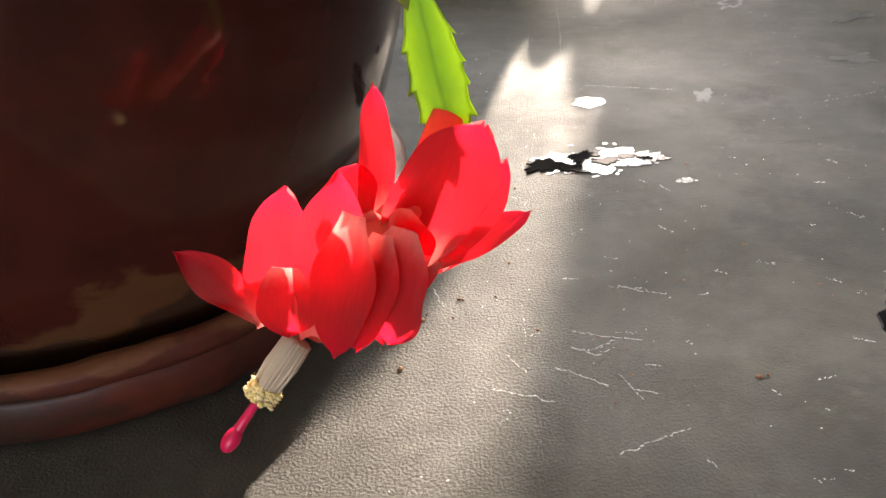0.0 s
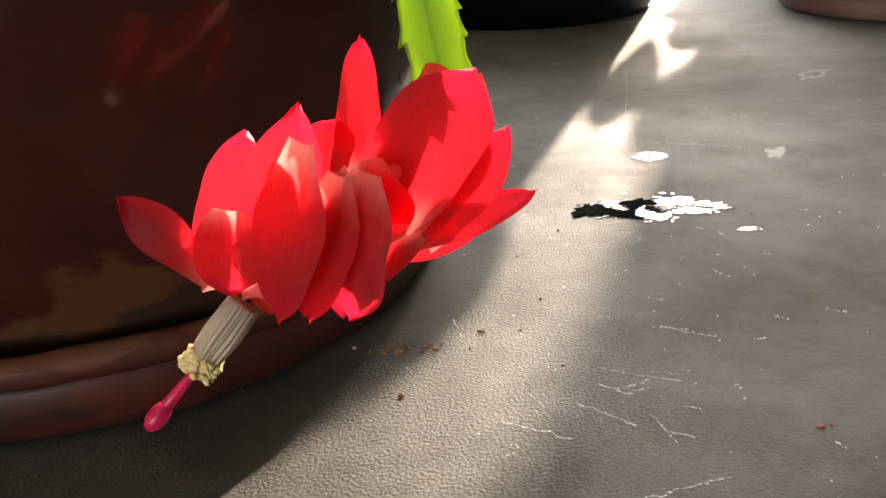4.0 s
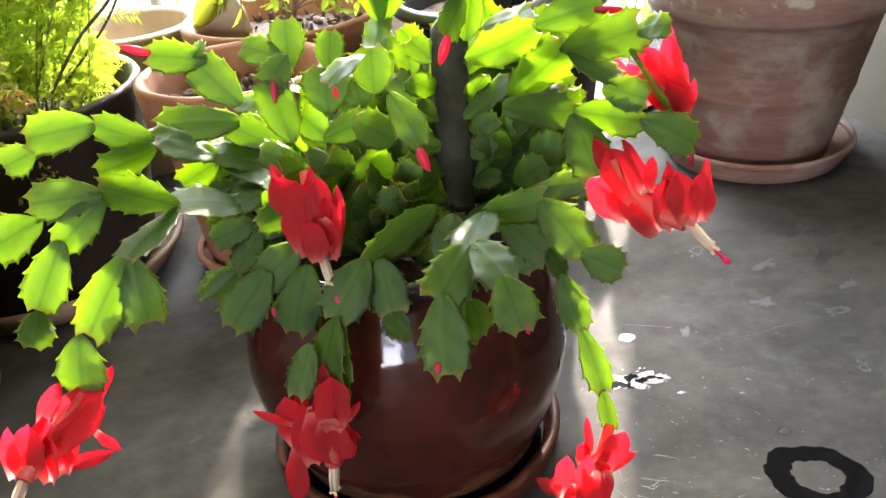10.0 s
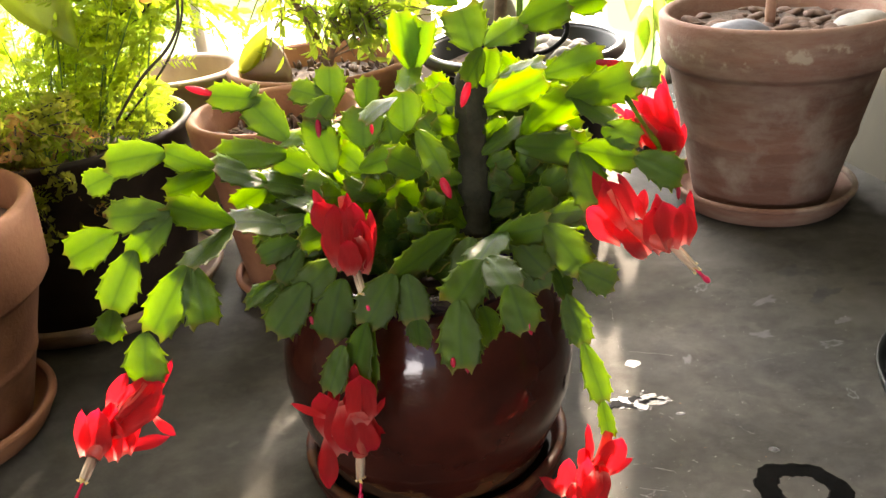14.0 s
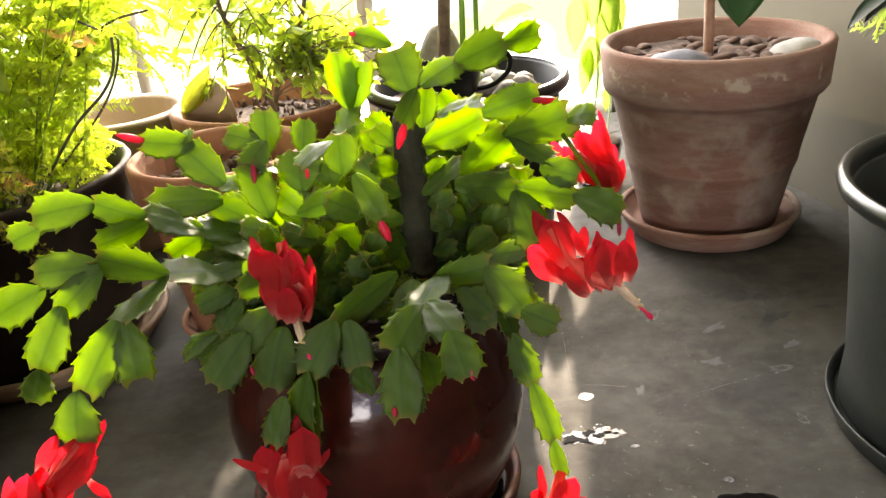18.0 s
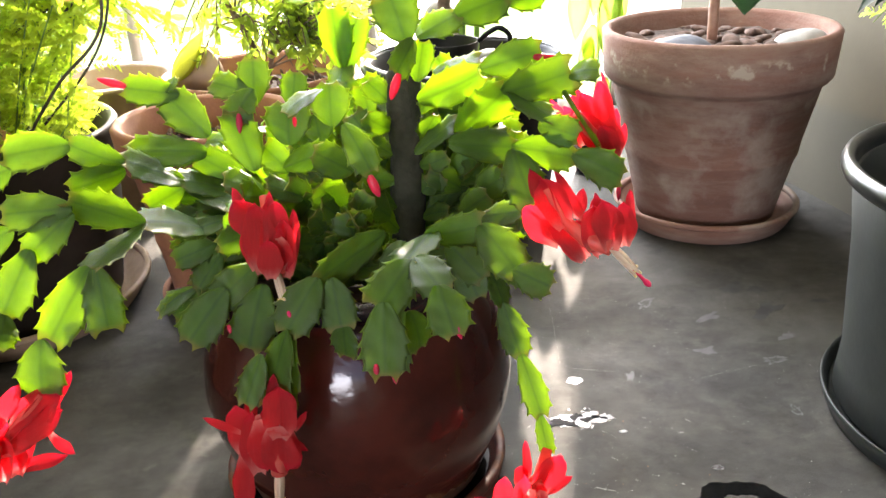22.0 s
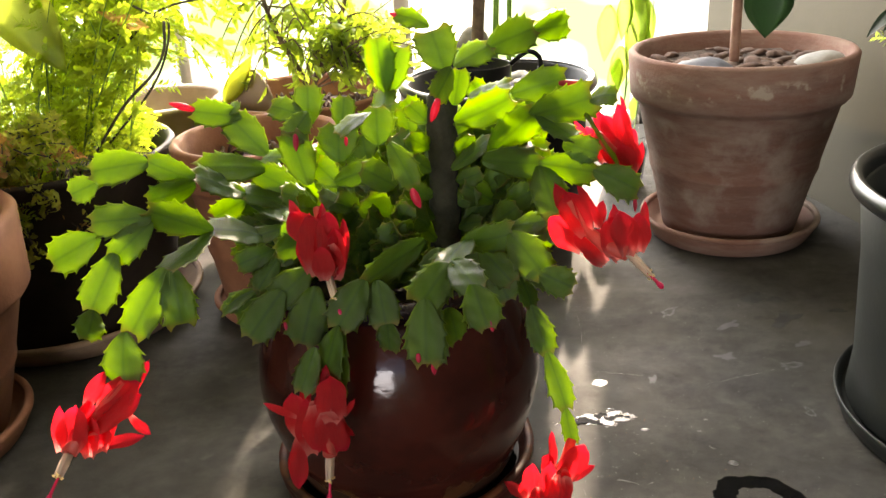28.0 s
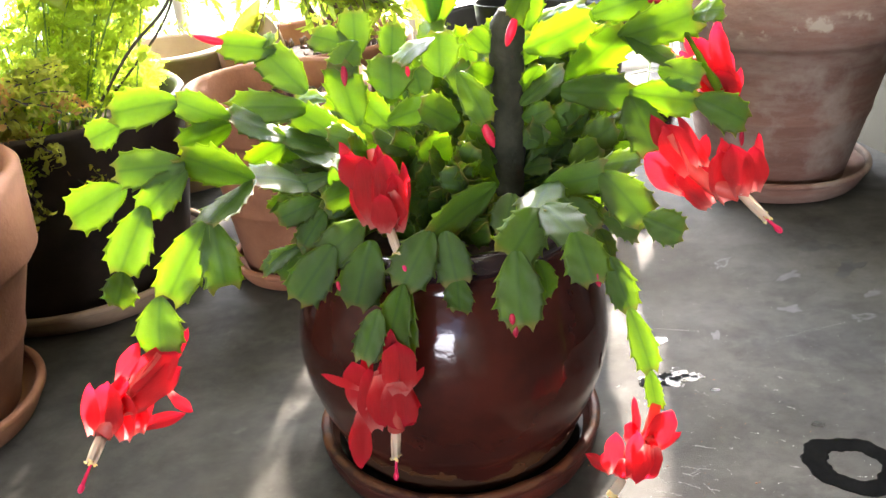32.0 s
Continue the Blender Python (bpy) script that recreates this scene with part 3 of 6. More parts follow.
# black bucket
GREY_PLASTIC = mat("grey_black_plastic", (0.020, 0.024, 0.022), 0.50, alt=(0.030, 0.034, 0.031), scale=18.0, grain=0.08, spec=0.45)
BK = (0.450, 0.310)
bucket = thing("flower_pot", (*BK, 0.0), "tall black plastic pot with a rolled shiny rim and flared foot", "plant pot", "plant pots on the table")
part("pot_wall", lathe(rounded([(0, 0.012), (0.140, 0.012), (0.137, 0.05), (0.143, 0.150), (0.150, 0.205), (0.145, 0.205), (0.138, 0.15), (0.0, 0.149)], 0.003), 96), GREY_PLASTIC, bucket)
part("rim", lathe(rounded([(0.150, 0.203), (0.157, 0.205), (0.160, 0.212), (0.157, 0.220), (0.152, 0.221), (0.147, 0.214), (0.147, 0.203), (0.150, 0.203)], 0.002), 96), BLACK_GLAZE, bucket)
part("foot_dish", lathe(rounded([(0, 0), (0.143, 0), (0.148, 0.012), (0.151, 0.022), (0.148, 0.022), (0.1435, 0.012), (0.1425, 0.009), (0, 0.009)], 0.002), 96), GREY_PLASTIC, bucket)
part("soil", ground_patch(0.137, 0.165, 17), SOIL, bucket, "dark soil")


# ---- the flowering cactus ----
cactus = thing("flowering_cactus", (*MAIN, 0.180), "flowering cactus with flat toothed stems and scarlet blooms", "houseplant")
# solid dark column in the crown, standing in for a band of shade
SHADE_COLUMN = mat("dark_shade_column", (0.022, 0.023, 0.013), 0.85, alt=(0.045, 0.044, 0.026), scale=45.0, grain=0.7, spec=0.25)
part("trunk", tube([tuple(Vector(p) - cactus.location) for p in ((-0.037, 0.318, 0.170), (-0.036, 0.312, 0.205), (-0.0350, 0.308, 0.235), (-0.0345, 0.305, 0.265), (-0.0340, 0.303, 0.295), (-0.0330, 0.301, 0.318), (-0.0315, 0.300, 0.326))], [0.0140, 0.0116, 0.0122, 0.0103, 0.0114, 0.0110, 0.0070], 18), SHADE_COLUMN, cactus, "thick dark brown column in place of a band of shade")


def segment_mesh(kind):
    """One flat stem segment, 1 long and 1 wide: narrow foot, three or four hooked teeth a side, a cut-off tip with two horns, a raised midrib."""
    rnd = random.Random(100 + kind)
    n = 52
    bend, twist = rnd.uniform(-0.15, 0.55), rnd.uniform(-0.10, 0.10)
    fat, tooth, horn = rnd.random(), rnd.uniform(0.075, 0.125), rnd.uniform(0.05, 0.12)
    teeth = [[c + rnd.uniform(-0.03, 0.03) for c in ((0.34, 0.54, 0.73, 0.90) if rnd.random() < 0.5 else (0.40, 0.65, 0.88))] for side in range(2)]
    size = [[rnd.uniform(0.65, 1.25) for c in side] for side in teeth]
    cols = 11
    bm = bmesh.new()
    grid = []
    for i in range(n + 1):
        t = i / n
        if t < 0.62:
            w = 0.085 + 0.385 * math.sin(t / 0.62 * math.pi / 2) ** 0.75
        else:
            w = 0.47 - (0.05 + 0.21 * fat) * ((t - 0.62) / 0.38) ** 2.3
        row = []
        for j in range(cols):
            s = j / (cols - 1) * 2 - 1
            out, ahead = 0.0, 0.0
            share = 1.0 if abs(s) > 0.95 else 0.30 if abs(s) > 0.75 else 0.0
            for c, k in zip(teeth[s > 0], size[s > 0]):
                u = t - c
                if -0.085 < u < 0.020 and share:
                    rise = (1 + u / 0.085) ** 1.5 if u < 0 else 1 - u / 0.020
                    out += tooth * k * share * rise
                    ahead += 0.045 * k * share * rise
            near_tip = max(0.0, (t - 0.90) / 0.10)
            y = t + ahead + near_tip ** 2 * (horn * math.exp(-((abs(s) - 0.75) / 0.14) ** 2) - 0.02 * (1 - s * s))
            thick = 0.045 * math.exp(-(s / 0.13) ** 2) * (1 - 0.5 * t) + 0.032 * (1 - s * s)
            wave = 0.035 * math.sin(t * 9 + kind) * abs(s) * s + 0.018 * math.sin(t * 16 + kind * 2 + 5 * s) * (0.3 + abs(s)) + 0.05 * s * s + bend * (t - t * t) + twist * (t - 0.5) * s
            row.append((s * (w + out), y, thick, wave))
        grid.append(row)
    top = [[bm.verts.new((x, y, w + th)) for x, y, th, w in row] for row in grid]
    low = [[bm.verts.new((x, y, w - th * 0.8)) if 0 < j < cols - 1 else top[i][j] for j, (x, y, th, w) in enumerate(row)] for i, row in enumerate(grid)]
    for g, flip in ((top, False), (low, True)):
        for i in range(n):
            for j in range(cols - 1):
                q = [g[i][j], g[i][j + 1], g[i + 1][j + 1], g[i + 1][j]]
                bm.faces.new(q[::-1] if flip else q)
    for end, inv in ((0, False), (n, True)):
        for j in range(cols - 1):
            q = list(dict.fromkeys([top[end][j], low[end][j], low[end][j + 1], top[end][j + 1]]))
            if len(q) > 2:
                bm.faces.new(q if not inv else q[::-1])
    me = bpy.data.meshes.new("segment")
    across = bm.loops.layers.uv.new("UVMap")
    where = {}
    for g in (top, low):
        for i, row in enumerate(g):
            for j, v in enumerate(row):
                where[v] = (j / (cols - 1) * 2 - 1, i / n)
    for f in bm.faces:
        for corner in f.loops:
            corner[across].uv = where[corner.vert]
    bm.to_mesh(me)
    bm.free()
    me.materials.append(CACTUS)
    me.polygons.foreach_set("use_smooth", [True] * len(me.polygons))
    return me


SEG_MESHES = [segment_mesh(k) for k in range(10)]
seg_count = 0


def segment(foot, tip, width, turn):
    """One stem segment of the cactus from foot to tip, its broad face turned towards the room and then by turn degrees round its length."""
    global seg_count
    a, b = Vector(foot), Vector(tip)
    y = (b - a).normalized()
    x = y.cross(Vector((0.03, -0.85, 0.5)))
    x.normalize()
    z = x.cross(y)
    rot = Matrix((x, y, z)).transposed().to_4x4() @ Matrix.Rotation(radians(turn), 4, "Y")
    ob = new("segment", SEG_MESHES[seg_count * 7 % 10])
    ob.parent = cactus
    size = (b - a).length * 1.04
    ob.matrix_local = Matrix.Translation(a - cactus.location) @ rot @ Matrix.Diagonal((width, size, width * 0.8, 1))
    seg_count += 1
    return ob


# ---- buds and blooms ----
STAMEN = leafy("pale_stamen", (0.80, 0.70, 0.54), (0.88, 0.79, 0.64), (1.0, 0.90, 0.78), 0.7, 0.45, scale=200.0)
ANTHER = leafy("yellow_anther", (0.86, 0.68, 0.26), (0.93, 0.80, 0.45), (1.0, 0.85, 0.40), 0.35, 0.7, scale=400.0)
STYLE = leafy("crimson_style", (0.55, 0.01, 0.07), (0.70, 0.02, 0.12), (0.9, 0.02, 0.12), 0.3, 0.35, scale=200.0)
TUBE = leafy("flower_tube", (0.60, 0.08, 0.06), (0.70, 0.16, 0.12), (0.9, 0.12, 0.09), 0.5, 0.45, scale=120.0)


def petal_mesh(kind):
    """A cupped, pointed petal, 1 long and 1 wide, its tip bent back."""
    rnd = random.Random(300 + kind)
    n, cols = 24, 11
    bm = bmesh.new()
    cup, back, ruffle, sharp, lean = rnd.uniform(0.15, 0.45), rnd.uniform(0.05, 0.35), rnd.uniform(0.03, 0.07), rnd.uniform(1.1, 2.0), rnd.uniform(-0.14, 0.14)
    rows_up = []
    for i in range(n + 1):
        t = i / n
        w = 0.19 + 0.31 * math.sin(min(1, t / 0.52) * math.pi / 2) ** 1.1 if t < 0.52 else 0.5 * max(0.0, 1 - ((t - 0.52) / 0.485) ** (1.5 * sharp)) ** 0.66
        a = []
        for j in range(cols):
            s = j / (cols - 1) * 2 - 1
            nick = 0.05 * noise.noise(Vector((s * 2.5, kind * 3.1, 0.7))) * t ** 4
            crumple = noise.noise(Vector((s * 2.0, t * 3.0, kind * 7.3))) * 0.10 + noise.noise(Vector((s * 5.0, t * 6.0, kind * 2.9))) * 0.035
            z = cup * abs(s) ** 1.5 * (1 - 0.3 * t) - back * t ** 2.2 + ruffle * math.sin(11 * t + 3 * s + kind) * abs(s) + 0.06 * math.exp(-(s / 0.14) ** 2) * (1 - t) + crumple * min(1, 3 * t)
            p = (s * w * (1 + 0.08 * math.sin(9 * t + kind)) + lean * t * t, t - 0.03 * s * s + nick, z)
            top = bm.verts.new(p)
            a.append(top)
        rows_up.append(a)
    for i in range(n):
        for j in range(cols - 1):
            bm.faces.new((rows_up[i][j], rows_up[i][j + 1], rows_up[i + 1][j + 1], rows_up[i + 1][j]))
    me = bpy.data.meshes.new("petal")
    bm.to_mesh(me)
    bm.free()
    me.materials.append(PETAL)
    me.polygons.foreach_set("use_smooth", [True] * len(me.polygons))
    return me


PETAL_MESHES = [petal_mesh(k) for k in range(7)]
petal_count = 0


def turned(a, b, turn):
    y = (b - a).normalized()
    x = y.cross(Vector((0.03, -0.85, 0.5)))
    x.normalize()
    return Matrix((x, y, x.cross(y))).transposed().to_4x4() @ Matrix.Rotation(radians(turn), 4, "Y")


def petal(bloom, foot, tip, width, turn=0):
    global petal_count
    a, b = Vector(foot), Vector(tip)
    ob = new("petal", PETAL_MESHES[petal_count % 7])
    ob.parent = bloom
    ob.matrix_local = Matrix.Translation(a - cactus.location) @ turned(a, b, turn) @ Matrix.Diagonal((width, (b - a).length, width * 0.55, 1))
    petal_count += 1


def bloom(*stem, r=0.005):
    """A flower of the cactus: its tube is the part, petals, stamens and style its sub-parts."""
    pts = [Vector(p) - cactus.location for p in stem]
    ob = part("flower", tube([tuple(p) for p in pts], [r * (0.8 + 0.5 * i / (len(pts) - 1)) for i in range(len(pts))], 12), TUBE, cactus, "scarlet bloom with reflexed petals")
    return ob


def stamens(bl, foot, tip, stigma, spread=0.004, count=22):
    rnd = random.Random(int(1000 * abs(foot[0]) + 7))
    a, b, s = (Vector(p) - cactus.location for p in (foot, tip, stigma))
    bm, dots = bmesh.new(), bmesh.new()
    d = (b - a).normalized()
    u = d.cross(Vector((0.3, 0.2, 0.9))).normalized()
    v = d.cross(u)
    for k in range(count):
        ang, rr = rnd.uniform(0, 6.28), spread * math.sqrt(rnd.random())
        off = (u * math.cos(ang) + v * math.sin(ang)) * rr
        e = a + (b - a) * rnd.uniform(0.82, 1.05) + off
        m = tube([tuple(a + off * 0.85), tuple((a + e) / 2 + off * 0.45), tuple(e - off * 0.25)], 0.00030 if count > 12 else 0.0007, 5)
        me = bpy.data.meshes.new("t")
        m.to_mesh(me)
        m.free()
        bm.from_mesh(me)
        bpy.data.meshes.remove(me)
        bmesh.ops.create_icosphere(dots, subdivisions=1, radius=(0.00055 if count > 12 else 0.00085) * rnd.uniform(0.8, 1.3), matrix=Matrix.LocRotScale(e + d * 0.0004, Euler((ang, rr * 900, ang * 2)), (1, 0.7, 1.5)))
    m = tube([tuple(a.lerp(b, f)) for f in (0, 0.3, 0.6, 0.88)], [spread * q for q in (0.86, 0.78, 0.66, 0.42)], 24)
    me = bpy.data.meshes.new("t")
    m.to_mesh(me)
    m.free()
    bm.from_mesh(me)
    bpy.data.meshes.remove(me)
    part("filament_tuft", bm, STAMEN, bl, "bundle of pale stamens")
    part("anther_tuft", dots, ANTHER, bl, "cream yellow anthers")
    m = tube([tuple(a), tuple(b), tuple(b + (s - b) * 0.5), tuple(s)], [0.0008, 0.0008, 0.0009, 0.0012], 8)
    bmesh.ops.create_uvsphere(m, u_segments=12, v_segments=8, radius=0.0020, matrix=Matrix.LocRotScale(s, (s - b).to_track_quat("Z", "Y"), (0.85, 0.85, 1.35)))
    part("style", m, STYLE, bl, "crimson style with a round stigma")


def bud(foot, tip, width):
    a, b = Vector(foot), Vector(tip)
    prof = [(0.0, 0.0), (0.30, 0.03), (0.42, 0.2), (0.50, 0.45), (0.42, 0.7), (0.25, 0.88), (0.08, 0.98), (0.0, 1.0)]
    ob = part("bud", lathe(prof, 14), BUD_SKIN, cactus, "closed pink-red bud")
    ob.matrix_local = Matrix.Translation(a - cactus.location) @ (b - a).to_track_quat("Z", "Y").to_matrix().to_4x4() @ Matrix.Diagonal((width * 0.75, width * 0.75, (b - a).length * 1.1, 1))


# ---- the flowering cactus: its stem segments, from joint to tip, with width and turn ----
segment((-.148, .315, .242), (-.179, .287, .262), .026, 42)
segment((-.177, .287, .261), (-.202, .26, .285), .026, 39)
segment((-.202, .26, .284), (-.229, .253, .3), .020, -30)
segment((-.229, .253, .299), (-.265, .249, .296), .025, 0)
segment((-.263, .249, .289), (-.28, .245, .283), .019, -12)
segment((-.203, .26, .28), (-.229, .24, .277), .021, -41)
segment((-.178, .29, .257), (-.199, .28, .248), .019, -29)
segment((-.178, .29, .256), (-.145, .29, .239), .024, -51)
segment((-.14, .29, .201), (-.165, .274, .231), .026, 73)
segment((-.163, .274, .231), (-.191, .235, .255), .026, 37)
segment((-.19, .235, .255), (-.222, .218, .278), .026, -38)
segment((-.222, .218, .273), (-.258, .215, .273), .023, 0)
segment((-.222, .218, .27), (-.245, .205, .252), .021, -6)
segment((-.256, .215, .264), (-.292, .223, .245), .026, -14)
segment((-.243, .203, .256), (-.26, .19, .225), .025, 0)
segment((-.257, .184, .227), (-.259, .17, .215), .019, -41)
segment((-.19, .235, .254), (-.21, .195, .246), .026, 41)
segment((-.211, .195, .247), (-.235, .183, .211), .026, 2)
segment((-.208, .195, .247), (-.205, .185, .214), .022, -21)
segment((-.239, .181, .212), (-.243, .174, .182), .027, 0)
segment((-.18, .327, .308), (-.213, .323, .315), .022, 0)
segment((-.188, .326, .31), (-.181, .33, .318), .019, -47)
segment((-.164, .318, .281), (-.188, .327, .307), .027, 0)
segment((-.164, .305, .274), (-.206, .285, .283), .026, 16)
segment((-.143, .32, .247), (-.171, .31, .271), .024, -24)
segment((-.076, .4, .304), (-.08, .4, .347), .026, -14)
segment((-.074, .4, .303), (-.063, .4, .339), .025, -8)
segment((-.082, .37, .284), (-.076, .4, .304), .023, -23)
segment((-.125, .285, .318), (-.137, .275, .304), .019, 0)
segment((-.131, .3, .312), (-.154, .31, .318), .019, 0)
segment((-.128, .3, .305), (-.127, .31, .331), .022, 0)
segment((-.107, .32, .296), (-.104, .33, .317), .019, 0)
segment((-.08, .247, .324), (-.1, .235, .314), .019, 43)
segment((-.078, .26, .299), (-.077, .26, .324), .025, 0)
segment((-.13, .28, .268), (-.137, .275, .307), .026, -17)
segment((-.108, .29, .28), (-.107, .3, .304), .031, 0)
segment((-.056, .31, .29), (-.06, .32, .308), .019, -23)
segment((-.027, .25, .349), (-.038, .235, .334), .019, -44)
segment((-.031, .26, .345), (-.038, .27, .369), .028, 0)
segment((-.039, .275, .3715), (-.060, .275, .380), .0165, 18)
segment((-.024, .27, .346), (-.0, .29, .354), .021, -12)
segment((-.001, .29, .353), (.033, .31, .361), .026, 20)
segment((.032, .31, .36), (.06, .33, .36), .022, 35)
segment((.027, .32, .361), (.055, .34, .368), .022, -56)
segment((-.025, .27, .32), (-.02, .28, .341), .019, -27)
segment((-.025, .285, .305), (.012, .275, .322), .026, 36)
segment((-.014, .3, .318), (.015, .3, .325), .019, -40)
segment((.013, .269, .326), (.047, .262, .336), .023, 34)
segment((.022, .242, .318), (.057, .225, .331), .026, 43)
segment((.057, .225, .328), (.072, .22, .331), .019, -30)
segment((-.003, .265, .288), (.024, .242, .319), .026, 33)
segment((.024, .242, .319), (.048, .225, .304), .021, -31)
segment((.04, .225, .302), (.06, .215, .297), .019, 10)
segment((-.009, .25, .288), (.027, .231, .289), .026, 49)
segment((.026, .231, .289), (.058, .214, .286), .023, 46)
segment((.057, .214, .287), (.084, .21, .273), .022, 0)
segment((.026, .231, .286), (.032, .2, .265), .025, 0)
segment((.054, .225, .32), (.077, .235, .283), .026, -67)
segment((-.028, .2, .25), (.003, .192, .257), .021, 34)
segment((.002, .192, .257), (.019, .17, .238), .025, 0)
segment((.004, .225, .248), (.027, .21, .256), .019, -28)
segment((.015, .156, .246), (.033, .15, .238), .019, 0)
segment((.0, .27, .219), (.014, .26, .196), .019, 40)
segment((.014, .26, .195), (.021, .251, .176), .021, -40)
segment((.021, .251, .177), (.03, .234, .148), .0205, 0)
segment((.03, .234, .148), (.041, .22, .11), .0180, 0)
segment((.04, .22, .111), (.045, .216, .083), .0115, 12)
segment((-.024, .2, .251), (-.039, .157, .254), .026, 47)
segment((-.037, .157, .255), (-.054, .134, .242), .024, 0)
segment((-.035, .157, .256), (-.023, .129, .25), .021, 0)
segment((-.052, .134, .244), (-.053, .112, .217), .024, 0)
segment((-.043, .18, .214), (-.05, .169, .183), .021, 31)
segment((-.04, .15, .23), (-.036, .15, .208), .019, -33)
segment((-.025, .129, .254), (-.019, .114, .235), .022, 0)
segment((-.051, .235, .239), (-.09, .21, .223), .026, -44)
segment((-.091, .21, .224), (-.109, .19, .201), .026, 0)
segment((-.083, .21, .223), (-.079, .195, .199), .022, 0)
segment((-.078, .2, .201), (-.078, .2, .177), .019, 31)
segment((-.108, .188, .203), (-.12, .175, .164), .026, 36)
segment((-.105, .192, .2), (-.109, .18, .161), .026, 56)
segment((-.123, .18, .193), (-.134, .172, .167), .019, 23)
segment((-.15, .236, .208), (-.174, .225, .18), .028, 0)
segment((-.132, .25, .216), (-.156, .236, .199), .026, 0)
segment((-.127, .235, .21), (-.14, .23, .17), .030, 0)
segment((-.145, .27, .215), (-.162, .255, .201), .019, 25)
segment((-.069, .23, .308), (-.056, .222, .282), .019, -11)
segment((-.111, .27, .272), (-.086, .28, .277), .019, 29)
segment((-.029, .28, .272), (-.002, .28, .291), .021, -45)
segment((-.005, .31, .239), (.028, .3, .255), .024, -40)
segment((-.012, .32, .235), (.01, .31, .257), .022, 0)
segment((-.022, .3, .221), (-.003, .31, .239), .019, 21)
segment((.007, .27, .246), (.025, .26, .26), .023, 0)
segment((-.004, .25, .241), (.013, .25, .252), .020, 0)
segment((-.069, .27, .266), (-.09, .26, .283), .023, 0)
segment((-.076, .28, .233), (-.089, .26, .262), .026, 0)
segment((-.048, .29, .227), (-.07, .27, .249), .024, 0)
segment((-.053, .3, .268), (-.067, .3, .294), .020, 0)
segment((-.096, .28, .235), (-.109, .262, .262), .023, 13)
segment((-.107, .27, .231), (-.094, .27, .247), .019, -32)
segment((-.041, .24, .23), (-.048, .22, .214), .022, 0)
segment((-.07, .25, .228), (-.074, .25, .247), .023, 0)
segment((-.15, .26, .238), (-.137, .26, .245), .019, 33)
segment((-.148, .28, .207), (-.13, .28, .219), .019, 29)
segment((-.005, .26, .206), (.005, .25, .183), .025, 0)
segment((-.014, .24, .228), (.006, .23, .206), .023, 0)
segment((-.068, .33, .292), (-.071, .34, .307), .019, -26)
segment((-.111, .3, .259), (-.126, .3, .277), .020, 0)
segment((-.089, .3, .277), (-.092, .31, .293), .023, 0)

# ---- blooms and buds in their places ----
fl = bloom((0.0447, 0.2165, 0.0845), (0.0372, 0.205, 0.0713), (0.0233, 0.196, 0.0623), (0.0146, 0.186, 0.0569), r=0.0042)
petal(fl, (0.034, 0.199, 0.0625), (0.0505, 0.206, 0.0881), 0.0187, 8)
petal(fl, (0.0395, 0.211, 0.0545), (0.0534, 0.217, 0.075), 0.0109, -25)
petal(fl, (0.0405, 0.208, 0.0555), (0.0573, 0.214, 0.0744), 0.0098, 20)
petal(fl, (0.0367, 0.205, 0.0551), (0.0609, 0.213, 0.0643), 0.0068, -10)
petal(fl, (0.0318, 0.209, 0.0522), (0.0505, 0.214, 0.054), 0.0053, 30)
petal(fl, (0.0285, 0.204, 0.0668), (0.0314, 0.218, 0.0912), 0.0087, 35)
petal(fl, (0.0233, 0.199, 0.0682), (0.0274, 0.208, 0.0792), 0.0100, 0)
petal(fl, (0.0096, 0.187, 0.0567), (0.013, 0.197, 0.0809), 0.0130, -15)
petal(fl, (0.0184, 0.18, 0.0587), (0.0264, 0.189, 0.0863), 0.0119, 6)
petal(fl, (0.0066, 0.188, 0.0577), (-0.0061, 0.19, 0.0729), 0.0079, 25)
petal(fl, (0.005, 0.19, 0.0571), (0.0054, 0.195, 0.0673), 0.0083, -20)
petal(fl, (0.0287, 0.18, 0.0832), (0.0208, 0.176, 0.0563), 0.0110, 5)
petal(fl, (0.0322, 0.184, 0.0769), (0.0245, 0.18, 0.0546), 0.0101, -12)
petal(fl, (0.0368, 0.186, 0.0764), (0.0296, 0.184, 0.0524), 0.0131, 14)
petal(fl, (0.0411, 0.203, 0.0583), (0.0281, 0.194, 0.0502), 0.0059, 20)
petal(fl, (0.0151, 0.182, 0.0725), (0.0135, 0.178, 0.06), 0.0112, 0)
petal(fl, (0.0347, 0.194, 0.0765), (0.0361, 0.198, 0.0599), 0.0097, -10)
petal(fl, (0.028, 0.2, 0.0725), (0.032, 0.198, 0.0637), 0.0099, 25)
stamens(fl, (0.0148, 0.1815, 0.0567), (0.0072, 0.1775, 0.0478), (0.0014, 0.172, 0.0419), 0.0031, 190)
fl = bloom((-0.2441, 0.174, 0.1816), (-0.2584, 0.168, 0.1681), (-0.2696, 0.155, 0.1554), (-0.2748, 0.146, 0.1504), r=0.0038)
petal(fl, (-0.2599, 0.163, 0.1617), (-0.2327, 0.172, 0.1862), 0.0212, 0)
petal(fl, (-0.2584, 0.1655, 0.1627), (-0.2278, 0.1816, 0.1892), 0.0136, 40)
petal(fl, (-0.2639, 0.156, 0.1578), (-0.2319, 0.166, 0.1751), 0.0178, -20)
petal(fl, (-0.2654, 0.1585, 0.1588), (-0.2392, 0.1756, 0.1784), 0.0114, -60)
petal(fl, (-0.2654, 0.158, 0.1452), (-0.2361, 0.166, 0.1449), 0.0084, 0)
